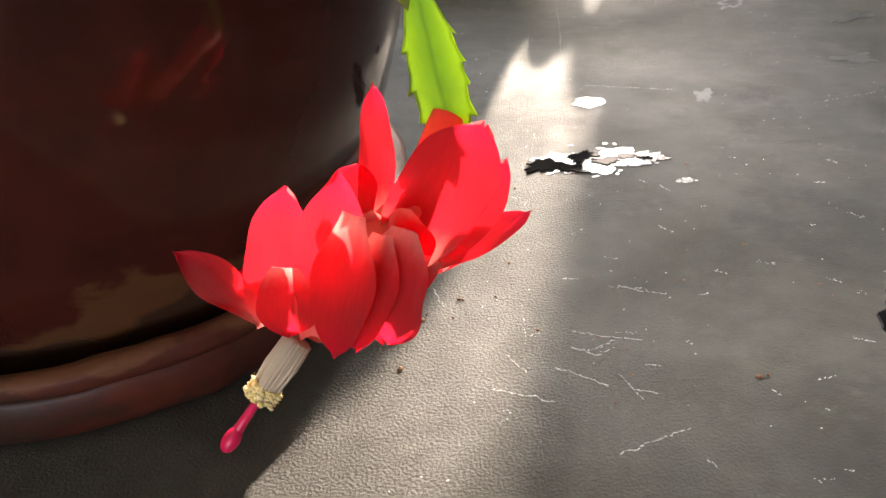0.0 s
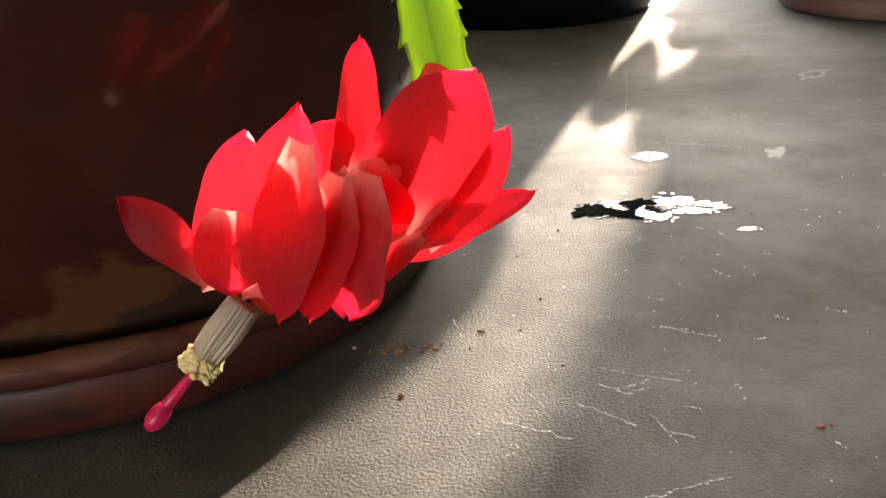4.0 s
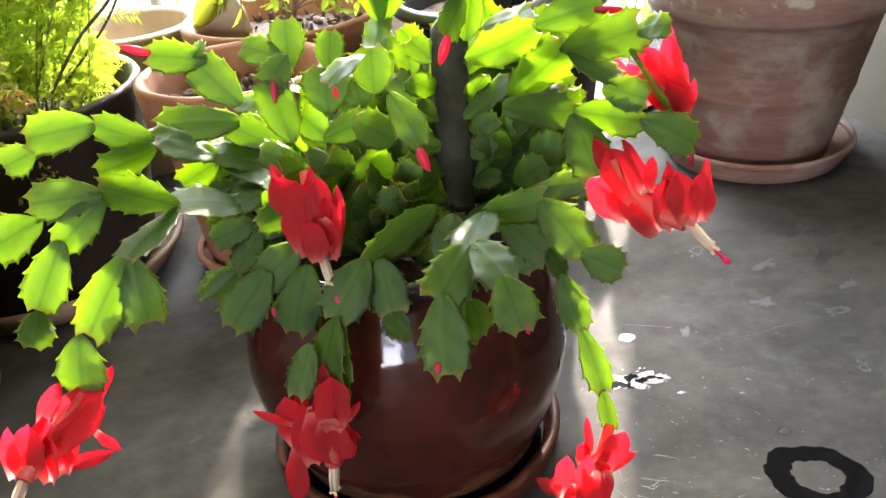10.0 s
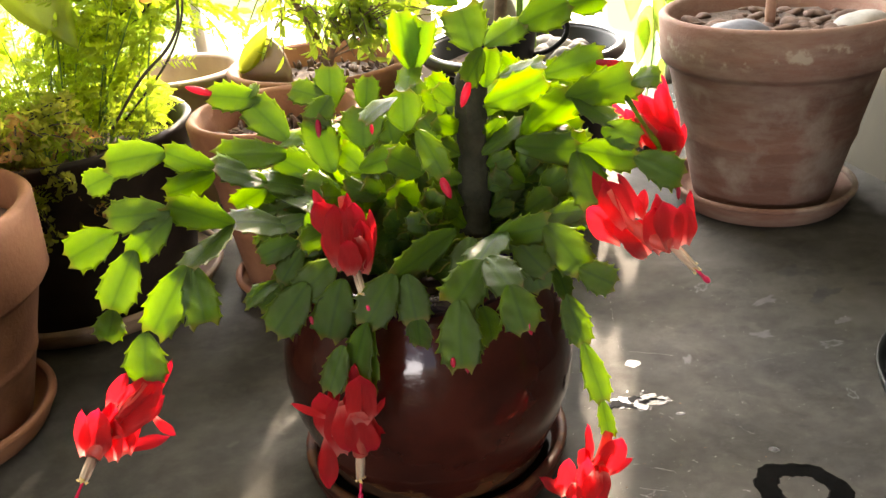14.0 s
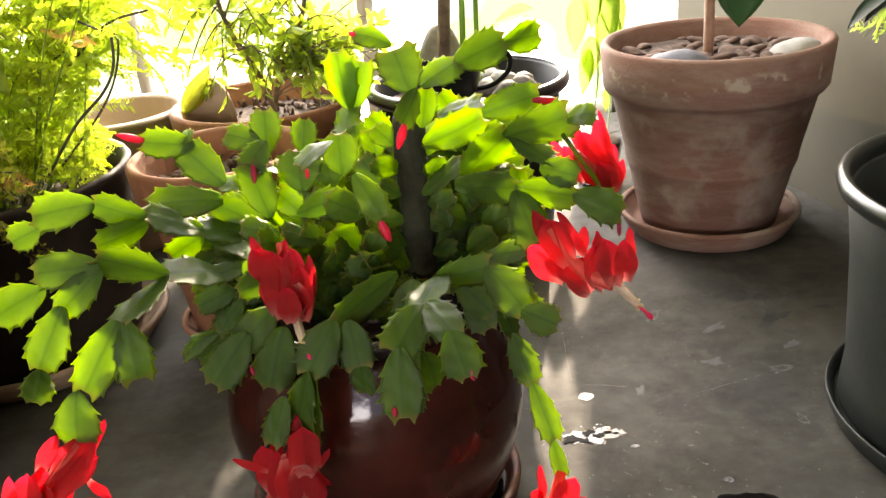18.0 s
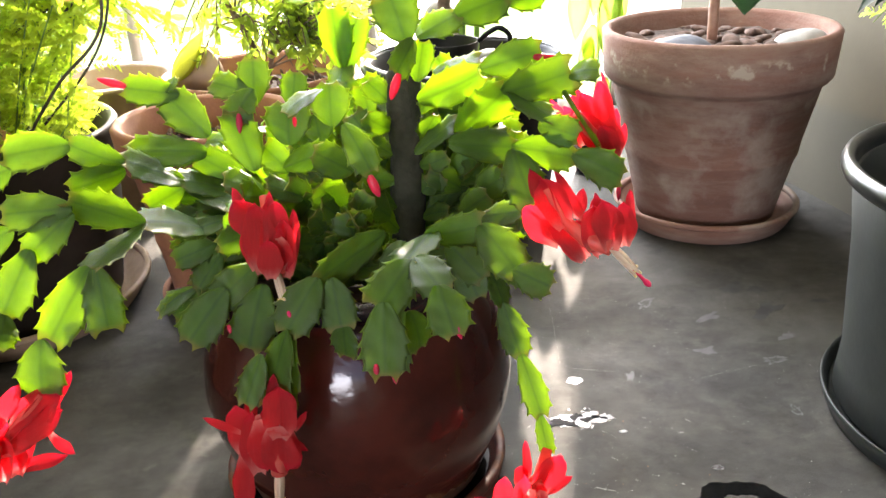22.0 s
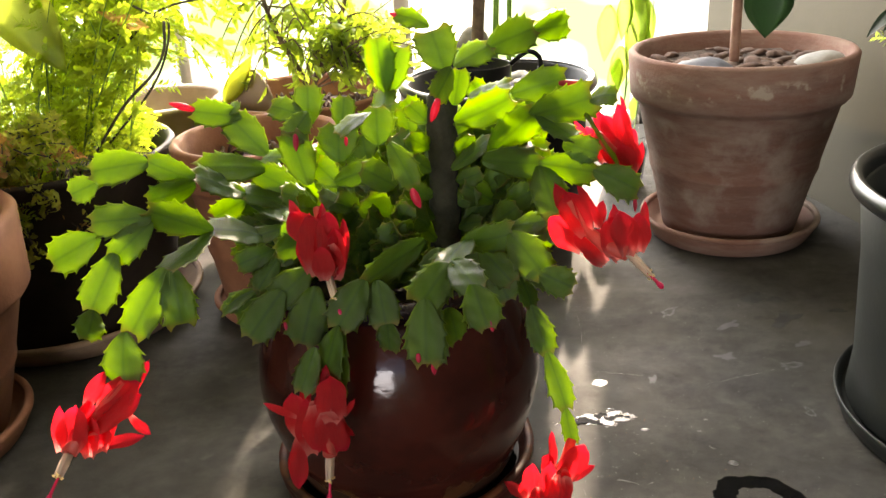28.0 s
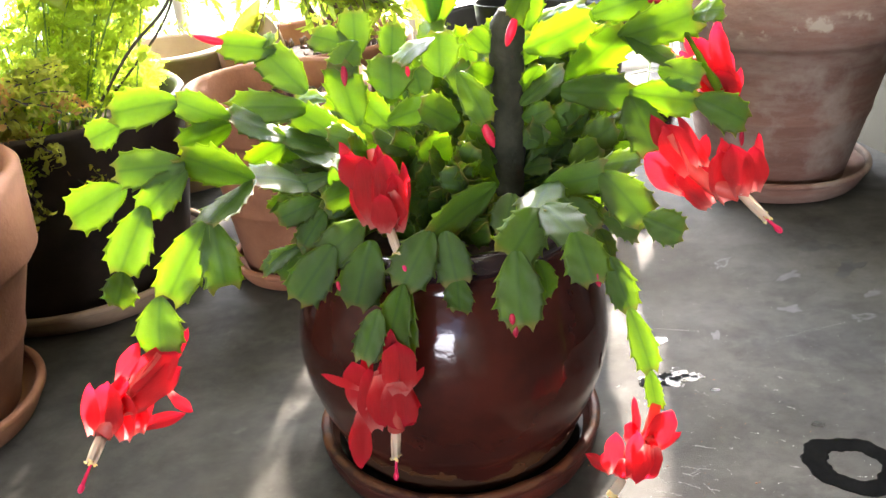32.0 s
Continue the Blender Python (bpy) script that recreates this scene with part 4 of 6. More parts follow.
petal(fl, (-0.2417, 0.168, 0.1617), (-0.2333, 0.168, 0.1443), 0.0083, 20)
petal(fl, (-0.2663, 0.162, 0.1701), (-0.2541, 0.17, 0.1921), 0.0096, 10)
petal(fl, (-0.28, 0.146, 0.1517), (-0.2746, 0.15, 0.1809), 0.0096, 0)
petal(fl, (-0.2735, 0.147, 0.1497), (-0.2669, 0.155, 0.1765), 0.0192, 0)
petal(fl, (-0.272, 0.1495, 0.1507), (-0.2621, 0.1636, 0.1757), 0.0123, 40)
petal(fl, (-0.2642, 0.15, 0.1435), (-0.2632, 0.158, 0.168), 0.0158, -15)
petal(fl, (-0.2657, 0.1525, 0.1445), (-0.2692, 0.1677, 0.1711), 0.0101, -55)
petal(fl, (-0.2591, 0.155, 0.1437), (-0.2588, 0.16, 0.1622), 0.0138, 10)
petal(fl, (-0.2576, 0.1575, 0.1447), (-0.2528, 0.1698, 0.1655), 0.0088, 50)
petal(fl, (-0.2526, 0.172, 0.1565), (-0.2378, 0.178, 0.178), 0.0139, 15)
petal(fl, (-0.2541, 0.1745, 0.1575), (-0.2465, 0.1869, 0.1782), 0.0089, -25)
stamens(fl, (-0.275, 0.146, 0.1496), (-0.2809, 0.138, 0.1391), (-0.2859, 0.13, 0.1296), 0.0032, 10)
fl = bloom((-0.1197, 0.171, 0.1717), (-0.1201, 0.168, 0.154), (-0.1198, 0.166, 0.1375), (-0.1204, 0.165, 0.1229), r=0.0038)
petal(fl, (-0.1386, 0.166, 0.1389), (-0.1392, 0.172, 0.166), 0.0153, 0)
petal(fl, (-0.1371, 0.1685, 0.1399), (-0.1332, 0.1818, 0.169), 0.0098, 40)
petal(fl, (-0.138, 0.166, 0.1379), (-0.1435, 0.16, 0.1008), 0.0123, 0)
petal(fl, (-0.1395, 0.1685, 0.1389), (-0.1493, 0.1702, 0.1063), 0.0078, -40)
petal(fl, (-0.1372, 0.166, 0.1512), (-0.1579, 0.165, 0.1637), 0.0046, 0)
petal(fl, (-0.1316, 0.164, 0.1253), (-0.13, 0.168, 0.1634), 0.0180, 10)
petal(fl, (-0.1301, 0.1665, 0.1263), (-0.1243, 0.1773, 0.1606), 0.0115, 50)
petal(fl, (-0.116, 0.16, 0.1508), (-0.1127, 0.168, 0.1785), 0.0202, 0)
petal(fl, (-0.1175, 0.1625, 0.1518), (-0.1189, 0.1777, 0.1814), 0.0129, -40)
petal(fl, (-0.1179, 0.161, 0.1581), (-0.1182, 0.16, 0.1252), 0.0212, 0)
petal(fl, (-0.1164, 0.1635, 0.1591), (-0.1122, 0.17, 0.1305), 0.0135, 40)
petal(fl, (-0.1107, 0.166, 0.1524), (-0.1104, 0.168, 0.1256), 0.0094, 20)
petal(fl, (-0.1272, 0.162, 0.1625), (-0.1271, 0.16, 0.1276), 0.0165, -20)
petal(fl, (-0.1287, 0.1645, 0.1635), (-0.1331, 0.1704, 0.1379), 0.0106, -60)
petal(fl, (-0.1263, 0.17, 0.151), (-0.1103, 0.17, 0.1206), 0.0152, 0)
petal(fl, (-0.1248, 0.1725, 0.152), (-0.1049, 0.18, 0.1258), 0.0097, 40)
petal(fl, (-0.1092, 0.17, 0.1476), (-0.1013, 0.17, 0.1594), 0.0040, 0)
stamens(fl, (-0.12, 0.165, 0.1237), (-0.1221, 0.162, 0.1038), (-0.1231, 0.158, 0.0951), 0.0030, 10)
fl = bloom((-0.1218, 0.25, 0.2608), (-0.1195, 0.238, 0.2489), (-0.1166, 0.222, 0.236), (-0.114, 0.212, 0.2261), r=0.0038)
petal(fl, (-0.1226, 0.228, 0.2403), (-0.1369, 0.24, 0.2643), 0.0184, 0)
petal(fl, (-0.1241, 0.2305, 0.2413), (-0.1423, 0.2495, 0.2673), 0.0118, -40)
petal(fl, (-0.1215, 0.212, 0.2278), (-0.124, 0.236, 0.2632), 0.0195, 0)
petal(fl, (-0.12, 0.2145, 0.2288), (-0.1176, 0.2417, 0.2608), 0.0125, 40)
petal(fl, (-0.1141, 0.214, 0.2265), (-0.1123, 0.236, 0.2633), 0.0162, 15)
petal(fl, (-0.1156, 0.2165, 0.2275), (-0.1184, 0.2451, 0.2658), 0.0103, -25)
petal(fl, (-0.1098, 0.214, 0.2233), (-0.1087, 0.228, 0.254), 0.0148, 0)
petal(fl, (-0.1083, 0.2165, 0.2243), (-0.1027, 0.2374, 0.2567), 0.0095, 40)
petal(fl, (-0.1266, 0.222, 0.2261), (-0.1312, 0.232, 0.2539), 0.0150, -20)
petal(fl, (-0.1281, 0.2245, 0.2271), (-0.1364, 0.2402, 0.2529), 0.0096, -60)
petal(fl, (-0.1164, 0.206, 0.2271), (-0.1158, 0.214, 0.2473), 0.0146, 0)
petal(fl, (-0.1149, 0.2085, 0.2281), (-0.1098, 0.2237, 0.2505), 0.0093, 40)
petal(fl, (-0.1115, 0.22, 0.246), (-0.1058, 0.215, 0.226), 0.0100, 0)
stamens(fl, (-0.114, 0.212, 0.2261), (-0.1102, 0.2, 0.2156), (-0.1074, 0.195, 0.2094), 0.0030, 9)
fl = bloom((0.0396, 0.2, 0.2724), (0.0478, 0.193, 0.2569), (0.0589, 0.183, 0.2482), (0.0707, 0.175, 0.2464), r=0.0038)
petal(fl, (0.0477, 0.188, 0.2537), (0.0383, 0.199, 0.2793), 0.0184, 0)
petal(fl, (0.0462, 0.1905, 0.2547), (0.0327, 0.2086, 0.2823), 0.0118, -40)
petal(fl, (0.0455, 0.19, 0.2436), (0.0254, 0.196, 0.263), 0.0166, 0)
petal(fl, (0.047, 0.1925, 0.2446), (0.035, 0.2049, 0.2635), 0.0106, 40)
petal(fl, (0.0593, 0.184, 0.2365), (0.0421, 0.19, 0.2556), 0.0140, 15)
petal(fl, (0.0578, 0.1865, 0.2375), (0.0368, 0.1998, 0.2588), 0.0090, -25)
petal(fl, (0.0616, 0.178, 0.2434), (0.0612, 0.184, 0.2673), 0.0151, 0)
petal(fl, (0.0631, 0.1805, 0.2444), (0.0672, 0.1938, 0.2703), 0.0097, 40)
petal(fl, (0.0695, 0.173, 0.2457), (0.0681, 0.18, 0.272), 0.0169, 0)
petal(fl, (0.068, 0.1755, 0.2467), (0.0624, 0.1887, 0.2713), 0.0108, -40)
petal(fl, (0.0775, 0.172, 0.2479), (0.0784, 0.178, 0.2706), 0.0125, -15)
petal(fl, (0.079, 0.1745, 0.2489), (0.0844, 0.1878, 0.2736), 0.0080, 25)
petal(fl, (0.0611, 0.195, 0.2526), (0.0459, 0.205, 0.2812), 0.0064, 0)
petal(fl, (0.059, 0.188, 0.2333), (0.0475, 0.195, 0.2448), 0.0116, 0)
petal(fl, (0.0575, 0.1905, 0.2343), (0.042, 0.2047, 0.2483), 0.0074, -40)
petal(fl, (0.0671, 0.186, 0.2367), (0.0549, 0.192, 0.2568), 0.0128, 10)
petal(fl, (0.0686, 0.1885, 0.2377), (0.0631, 0.2009, 0.2572), 0.0082, 50)
petal(fl, (0.0559, 0.197, 0.255), (0.0627, 0.205, 0.2694), 0.0078, 0)
stamens(fl, (0.0714, 0.175, 0.2463), (0.0832, 0.168, 0.2337), (0.0881, 0.164, 0.2289), 0.0030, 10)
fl = bloom((0.066, 0.245, 0.3007), (0.075, 0.25, 0.289), (0.0838, 0.253, 0.2795), (0.0904, 0.255, 0.2723), r=0.0038)
petal(fl, (0.0869, 0.258, 0.2775), (0.0742, 0.262, 0.3097), 0.0155, 0)
petal(fl, (0.0854, 0.2605, 0.2785), (0.0687, 0.2718, 0.3124), 0.0099, -40)
petal(fl, (0.0889, 0.252, 0.275), (0.0815, 0.262, 0.3164), 0.0133, 0)
petal(fl, (0.0904, 0.2545, 0.276), (0.0878, 0.2716, 0.3187), 0.0085, 40)
petal(fl, (0.093, 0.255, 0.2689), (0.0993, 0.258, 0.2899), 0.0064, 0)
petal(fl, (0.0845, 0.25, 0.275), (0.0689, 0.25, 0.2993), 0.0153, 0)
petal(fl, (0.083, 0.2525, 0.276), (0.0657, 0.26, 0.2989), 0.0098, -40)
petal(fl, (0.0897, 0.248, 0.272), (0.0892, 0.256, 0.2946), 0.0154, 0)
petal(fl, (0.0912, 0.2505, 0.273), (0.0952, 0.2657, 0.2977), 0.0099, 40)
petal(fl, (0.0716, 0.252, 0.2793), (0.059, 0.252, 0.3041), 0.0104, 0)
petal(fl, (0.0701, 0.2545, 0.2803), (0.0535, 0.262, 0.3071), 0.0067, -40)
petal(fl, (0.0885, 0.246, 0.2718), (0.0828, 0.25, 0.2925), 0.0139, 0)
petal(fl, (0.09, 0.2485, 0.2728), (0.0898, 0.2593, 0.2928), 0.0089, 40)
bud((-0.212, 0.323, 0.3162), (-0.2288, 0.325, 0.3214), 0.0074)
bud((-0.134, 0.275, 0.3067), (-0.1342, 0.27, 0.2963), 0.0055)
bud((-0.0963, 0.235, 0.3124), (-0.0962, 0.232, 0.3077), 0.0036)
bud((-0.0362, 0.235, 0.3335), (-0.0413, 0.232, 0.3206), 0.0072)
bud((0.0431, 0.262, 0.3325), (0.0587, 0.26, 0.3312), 0.0065)
bud((-0.057, 0.222, 0.2798), (-0.0524, 0.22, 0.268), 0.0079)
bud((-0.0591, 0.275, 0.3795), (-0.0634, 0.275, 0.3816), 0.0042)
bud((0.083, 0.21, 0.2684), (0.0828, 0.208, 0.2604), 0.0036)
bud((-0.0572, 0.113, 0.2223), (-0.0573, 0.112, 0.2172), 0.0040)
bud((-0.05, 0.169, 0.184), (-0.0498, 0.168, 0.1756), 0.0050)
bud((-0.0171, 0.116, 0.2385), (-0.0162, 0.114, 0.2326), 0.0043)
bud((-0.2052, 0.285, 0.2843), (-0.2071, 0.283, 0.2776), 0.0037)
bud((-0.1494, 0.225, 0.1896), (-0.1484, 0.222, 0.185), 0.0035)

# inner and rear stems of the crown, branching out from the pot and arching over
rnd = random.Random(77)
for k in range(175):
    a = rnd.uniform(-0.25, math.pi + 0.25) if k % 3 else rnd.uniform(-2.6, -0.5)
    p = Vector((MAIN[0] + 0.035 * math.cos(a), MAIN[1] + 0.035 * math.sin(a), 0.182))
    lift, out = rnd.uniform(0.5, 1.7), rnd.uniform(0.4, 1.1)
    count = 7 if k % 3 else 4
    for j in range(count):
        d = Vector((out * math.cos(a) * (0.7 + 0.35 * j), out * math.sin(a) * (0.5 + 0.2 * j), lift - 0.42 * j)).normalized()
        q = p + d * rnd.uniform(0.022, 0.030)
        if abs(q.x + 0.034) < 0.024 and q.y < 0.315 and q.z > 0.205:
            break
        if q.y < 0.245 or q.z > 0.335 or q.x > 0.055 or q.x < -0.20:
            break
        segment(p, q, rnd.uniform(0.018, 0.0235), rnd.uniform(-50, 50))
        p = q
        a += rnd.uniform(-0.35, 0.35)
# a thicket of short stems behind the dark column, which also shades the front
for k in range(90):
    p = Vector((rnd.uniform(-0.075, 0.035), rnd.uniform(0.325, 0.42), rnd.uniform(0.240, 0.280)))
    d = Vector((rnd.uniform(-0.8, 0.8), rnd.uniform(-0.3, 0.6), rnd.uniform(0.3, 1.0))).normalized()
    segment(p, p + d * rnd.uniform(0.022, 0.031), rnd.uniform(0.018, 0.023), rnd.uniform(-40, 40))
for k in range(34):
    p = Vector((rnd.uniform(-0.012, 0.034), rnd.uniform(0.296, 0.350), rnd.uniform(0.238, 0.308)))
    d = Vector((rnd.uniform(-0.4, 0.9), rnd.uniform(-0.4, 0.5), rnd.uniform(-0.1, 0.9))).normalized()
    segment(p, p + d * rnd.uniform(0.020, 0.029), rnd.uniform(0.017, 0.023), rnd.uniform(-55, 55))
# short segments that sprout from the dark column and break its outline
for k in range(11):
    side = 1 if k % 2 else -1
    p = Vector((-0.0345 + side * 0.009, 0.300, 0.212 + 0.009 * k))
    d = Vector((side * rnd.uniform(0.5, 1.0), rnd.uniform(-0.5, -0.1), rnd.uniform(0.2, 1.0))).normalized()
    segment(p, p + d * rnd.uniform(0.016, 0.024), rnd.uniform(0.014, 0.019), rnd.uniform(-45, 45))


# ---- foliage helpers ----
FERN = leafy("fern_leaf", (0.09, 0.16, 0.02), (0.14, 0.22, 0.03), (0.78, 0.95, 0.06), 0.66, 0.5, scale=25.0)
FERN_DRY = leafy("withered_fern", (0.24, 0.13, 0.04), (0.34, 0.20, 0.07), (0.85, 0.50, 0.12), 0.5, 0.7, scale=25.0)
SPRIG = leafy("yellowing_sprig_leaf", (0.11, 0.14, 0.025), (0.19, 0.19, 0.04), (0.85, 0.88, 0.10), 0.6, 0.5, scale=25.0)
SHRUB_LEAF = leafy("small_shrub_leaf", (0.040, 0.080, 0.025), (0.075, 0.125, 0.04), (0.66, 0.84, 0.05), 0.52, 0.35, scale=25.0)
VINE_LEAF = leafy("vine_leaf", (0.10, 0.18, 0.03), (0.15, 0.24, 0.05), (0.75, 0.95, 0.15), 0.6, 0.45, scale=30.0)
DARK_LEAF = leafy("dark_glossy_leaf", (0.010, 0.028, 0.016), (0.016, 0.040, 0.022), (0.05, 0.14, 0.03), 0.15, 0.35, scale=40.0)
STALK = mat("dark_stalk", (0.035, 0.028, 0.018), 0.6, alt=(0.07, 0.055, 0.03), scale=60.0, grain=0.3)
GREEN_STALK = leafy("green_stalk", (0.10, 0.18, 0.04), (0.16, 0.24, 0.06), (0.4, 0.6, 0.1), 0.25, 0.5, scale=60.0)


def leaves(name, rows, material, parent, label=""):
    """Many small pointed leaves in one mesh; a row is foot, direction, side, length and width. Each leaf is folded along its rib."""
    verts, faces = [], []
    for p, d, s, ln, w in rows:
        d, s = d.normalized(), s.normalized()
        n = d.cross(s)
        k = len(verts)
        for q in (p, p + d * ln * 0.35 + s * w * 0.5 + n * w * 0.12, p + d * ln * 0.4, p + d * ln * 0.35 - s * w * 0.5 + n * w * 0.12,
                  p + d * ln * 0.72 + s * w * 0.36 + n * w * 0.05, p + d * ln * 0.74 - n * ln * 0.03, p + d * ln * 0.72 - s * w * 0.36 + n * w * 0.05, p + d * ln - n * ln * 0.10):
            verts.append(tuple(q))
        faces += [(k, k + 1, k + 2), (k, k + 2, k + 3), (k + 1, k + 4, k + 5, k + 2), (k + 2, k + 5, k + 6, k + 3), (k + 4, k + 7, k + 5), (k + 5, k + 7, k + 6)]
    me = bpy.data.meshes.new(name)
    me.from_pydata(verts, [], faces)
    me.materials.append(material)
    ob = new(name, me)
    ob.parent = parent
    if label:
        ob["label"] = label
    return ob


def rand_dir(rnd, up=0.0):
    v = Vector((rnd.gauss(0, 1), rnd.gauss(0, 1), rnd.gauss(0, 1) + up))
    return v.normalized() if v.length > 1e-3 else Vector((0, 0, 1))


def leaf_blade():
    """A single broad leaf with a rib, 1 long and 1 wide, pointed and arching."""
    bm = bmesh.new()
    n, cols = 12, 5
    rows = []
    for i in range(n + 1):
        t = i / n
        w = 0.5 * math.sin(math.pi * min(1, t * 0.97 + 0.03) ** 0.8)
        rows.append([bm.verts.new((w * s, t, 0.18 * abs(s) * w - 0.22 * t * t)) for s in (-1, -0.5, 0, 0.5, 1)])
    for a, b in zip(rows, rows[1:]):
        for j in range(cols - 1):
            bm.faces.new((a[j], a[j + 1], b[j + 1], b[j]))
    ext = bmesh.ops.solidify(bm, geom=bm.faces[:], thickness=0.012)
    return bm


def stone(name, at, size, turn, material, label, seed, category="stone"):
    bm = bmesh.new()
    bmesh.ops.create_icosphere(bm, subdivisions=3, radius=1.0)
    for v in bm.verts:
        v.co *= 1 + 0.14 * noise.noise(v.co * 1.3 + Vector((seed, 0, 0))) + 0.03 * noise.noise(v.co * 5)
        v.co = Vector((v.co.x * size[0], v.co.y * size[1], v.co.z * size[2]))
    ob = part(name, bm, material)
    ob.matrix_local = Matrix.Translation(at) @ pose(0, 0, 0, *turn)
    return tagged(ob, label, category, "stones in the pots")


def curve_through(pts, n=6):
    """Rounds a line of points into a smooth stem."""
    p = [Vector(q) for q in pts]
    p = [p[0] * 2 - p[1]] + p + [p[-1] * 2 - p[-2]]
    out = []
    for a, b, c, d in zip(p, p[1:], p[2:], p[3:]):
        for i in range(n):
            t = i / n
            out.append(tuple(0.5 * (2 * b + (c - a) * t + (2 * a - 5 * b + 4 * c - d) * t * t + (3 * b - a - 3 * c + d) * t ** 3)))
    return out + [tuple(p[-2])]


def arch(a, b, sag, n=12):
    """Points of an arching stem from a to b that rises by sag in the middle."""
    a, b = Vector(a), Vector(b)
    return [a.lerp(b, i / n) + Vector((0, 0, sag * 4 * (i / n) * (1 - i / n))) for i in range(n + 1)]


def frond(parent, pts, rnd, length=0.05, material=None, thick=0.0011, leaf=0.007, dense=1.0):
    """A feathery frond: a wiry stalk with side sprays that carry fine leaflets."""
    pts = [Vector(p) - parent.location for p in pts]
    part("stalk", tube([tuple(p) for p in pts], [thick * (1 - 0.6 * i / (len(pts) - 1)) for i in range(len(pts))], 6), GREEN_STALK, parent)
    rows = []
    m = len(pts) - 1
    steps = int(26 * dense)
    for k in range(steps):
        f = 0.18 + 0.80 * k / steps
        i = min(m - 1, int(f * m))
        p = pts[i].lerp(pts[i + 1], f * m - i)
        d = (pts[i + 1] - pts[i]).normalized()
        s = d.cross(Vector((0, 0, 1)) + rand_dir(rnd) * 0.4).normalized() * (1 if k % 2 else -1)
        spray = (s + d * 0.5 + rand_dir(rnd) * 0.2 + Vector((0, 0, -0.15))).normalized()
        ln = length * (1 - 0.75 * f) * rnd.uniform(0.7, 1.1) + 0.008
        c = int(ln / 0.0034)
        for j in range(c):
            q = p + spray * ln * (j + 1) / c + Vector((0, 0, -0.12 * ln * (j / c) ** 2))
            side = spray.cross(d + rand_dir(rnd) * 0.3).normalized()
            for sg in (1, -1):
                dirn = spray * 0.7 + d.cross(spray).normalized() * 0.0 + (d if sg > 0 else -d) * 0.8 + rand_dir(rnd) * 0.25
                rows.append((q, dirn, side + rand_dir(rnd) * 0.3, leaf * rnd.uniform(0.6, 1.1), leaf * 0.38))
    leaves("frond", rows, material or FERN, parent)


# ---- ferns in the black pot ----
rnd = random.Random(21)
fern = thing("fern_plant", (FP[0], FP[1], 0.173), "feathery yellow-green fern, sunlit, some fronds withered", "houseplant")
for k in range(72):
    a = rnd.uniform(0, 6.28)
    rr = rnd.uniform(0.01, 0.10)
    foot = Vector((FP[0] + rr * math.cos(a), FP[1] + rr * math.sin(a), 0.171))
    tall = k % 3 == 0
    reach = rnd.uniform(0.05, 0.25) if tall else rnd.uniform(0.02, 0.10)
    b = a + rnd.uniform(-0.6, 0.6)
    tip = foot + Vector((reach * math.cos(b), reach * 0.8 * math.sin(b), rnd.uniform(0.18, 0.44) if tall else rnd.uniform(0.03, 0.15)))
    tip.x = min(tip.x, -0.25 if tall else -0.34)
    tip.y = max(tip.y, 0.57)
    frond(fern, arch(foot, tip, rnd.uniform(0.005, 0.03)), rnd, rnd.uniform(0.04, 0.075) if tall else rnd.uniform(0.025, 0.045), FERN, leaf=rnd.uniform(0.007, 0.011), dense=0.8)
# long fronds that arch over towards the window
for tip in ((-0.361, 0.660, 0.335), (-0.357, 0.700, 0.299), (-0.332, 0.720, 0.328), (-0.310, 0.680, 0.292), (-0.304, 0.740, 0.309), (-0.292, 0.720, 0.276), (-0.278, 0.760, 0.321), (-0.267, 0.740, 0.287), (-0.376, 0.620, 0.307), (-0.353, 0.700, 0.355), (-0.316, 0.780, 0.340), (-0.262, 0.800, 0.326), (-0.336, 0.660, 0.426), (-0.303, 0.700, 0.441), (-0.273, 0.740, 0.426), (-0.360, 0.640, 0.405), (-0.257, 0.780, 0.399)):
    foot = Vector((FP[0] + rnd.uniform(-0.06, 0.05), FP[1] + rnd.uniform(-0.03, 0.06), 0.171))
    frond(fern, arch(foot, tip, rnd.uniform(0.07, 0.13)), rnd, rnd.uniform(0.06, 0.085), FERN, leaf=rnd.uniform(0.007, 0.010), dense=1.1)
# low leafy sprigs, partly withered, that spill over the front of the pot
for k in range(84):
    a = rnd.uniform(3.5, 5.2)
    foot = Vector((FP[0] + 0.10 * math.cos(a), FP[1] + 0.10 * math.sin(a), 0.173))
    tip = Vector((FP[0] + rnd.uniform(-0.10, 0.09), FP[1] - rnd.uniform(0.10, 0.165), rnd.uniform(0.10, 0.27)))
    pts = arch(foot, tip, rnd.uniform(0.01, 0.04), 8)
    part("sprig", tube([tuple(p - fern.location) for p in pts], 0.0008, 5), STALK, fern)
    leaves("sprig_leaves", [(p - fern.location + rand_dir(rnd) * 0.006, rand_dir(rnd, 0.3), rand_dir(rnd), rnd.uniform(0.005, 0.011), rnd.uniform(0.004, 0.008)) for p in pts for _ in range(10)], FERN_DRY if k % 5 == 0 else SPRIG, fern)
for k in range(16):
    a = rnd.uniform(3.5, 4.9)
    foot = Vector((FP[0] + 0.11 * math.cos(a), FP[1] + 0.11 * math.sin(a), 0.173))
    tip = foot + Vector((0.05 * math.cos(a), 0.05 * math.sin(a), rnd.uniform(-0.06, 0.02)))
    frond(fern, arch(foot, tip, 0.02), rnd, 0.03, FERN_DRY if k % 3 else FERN, leaf=0.008)
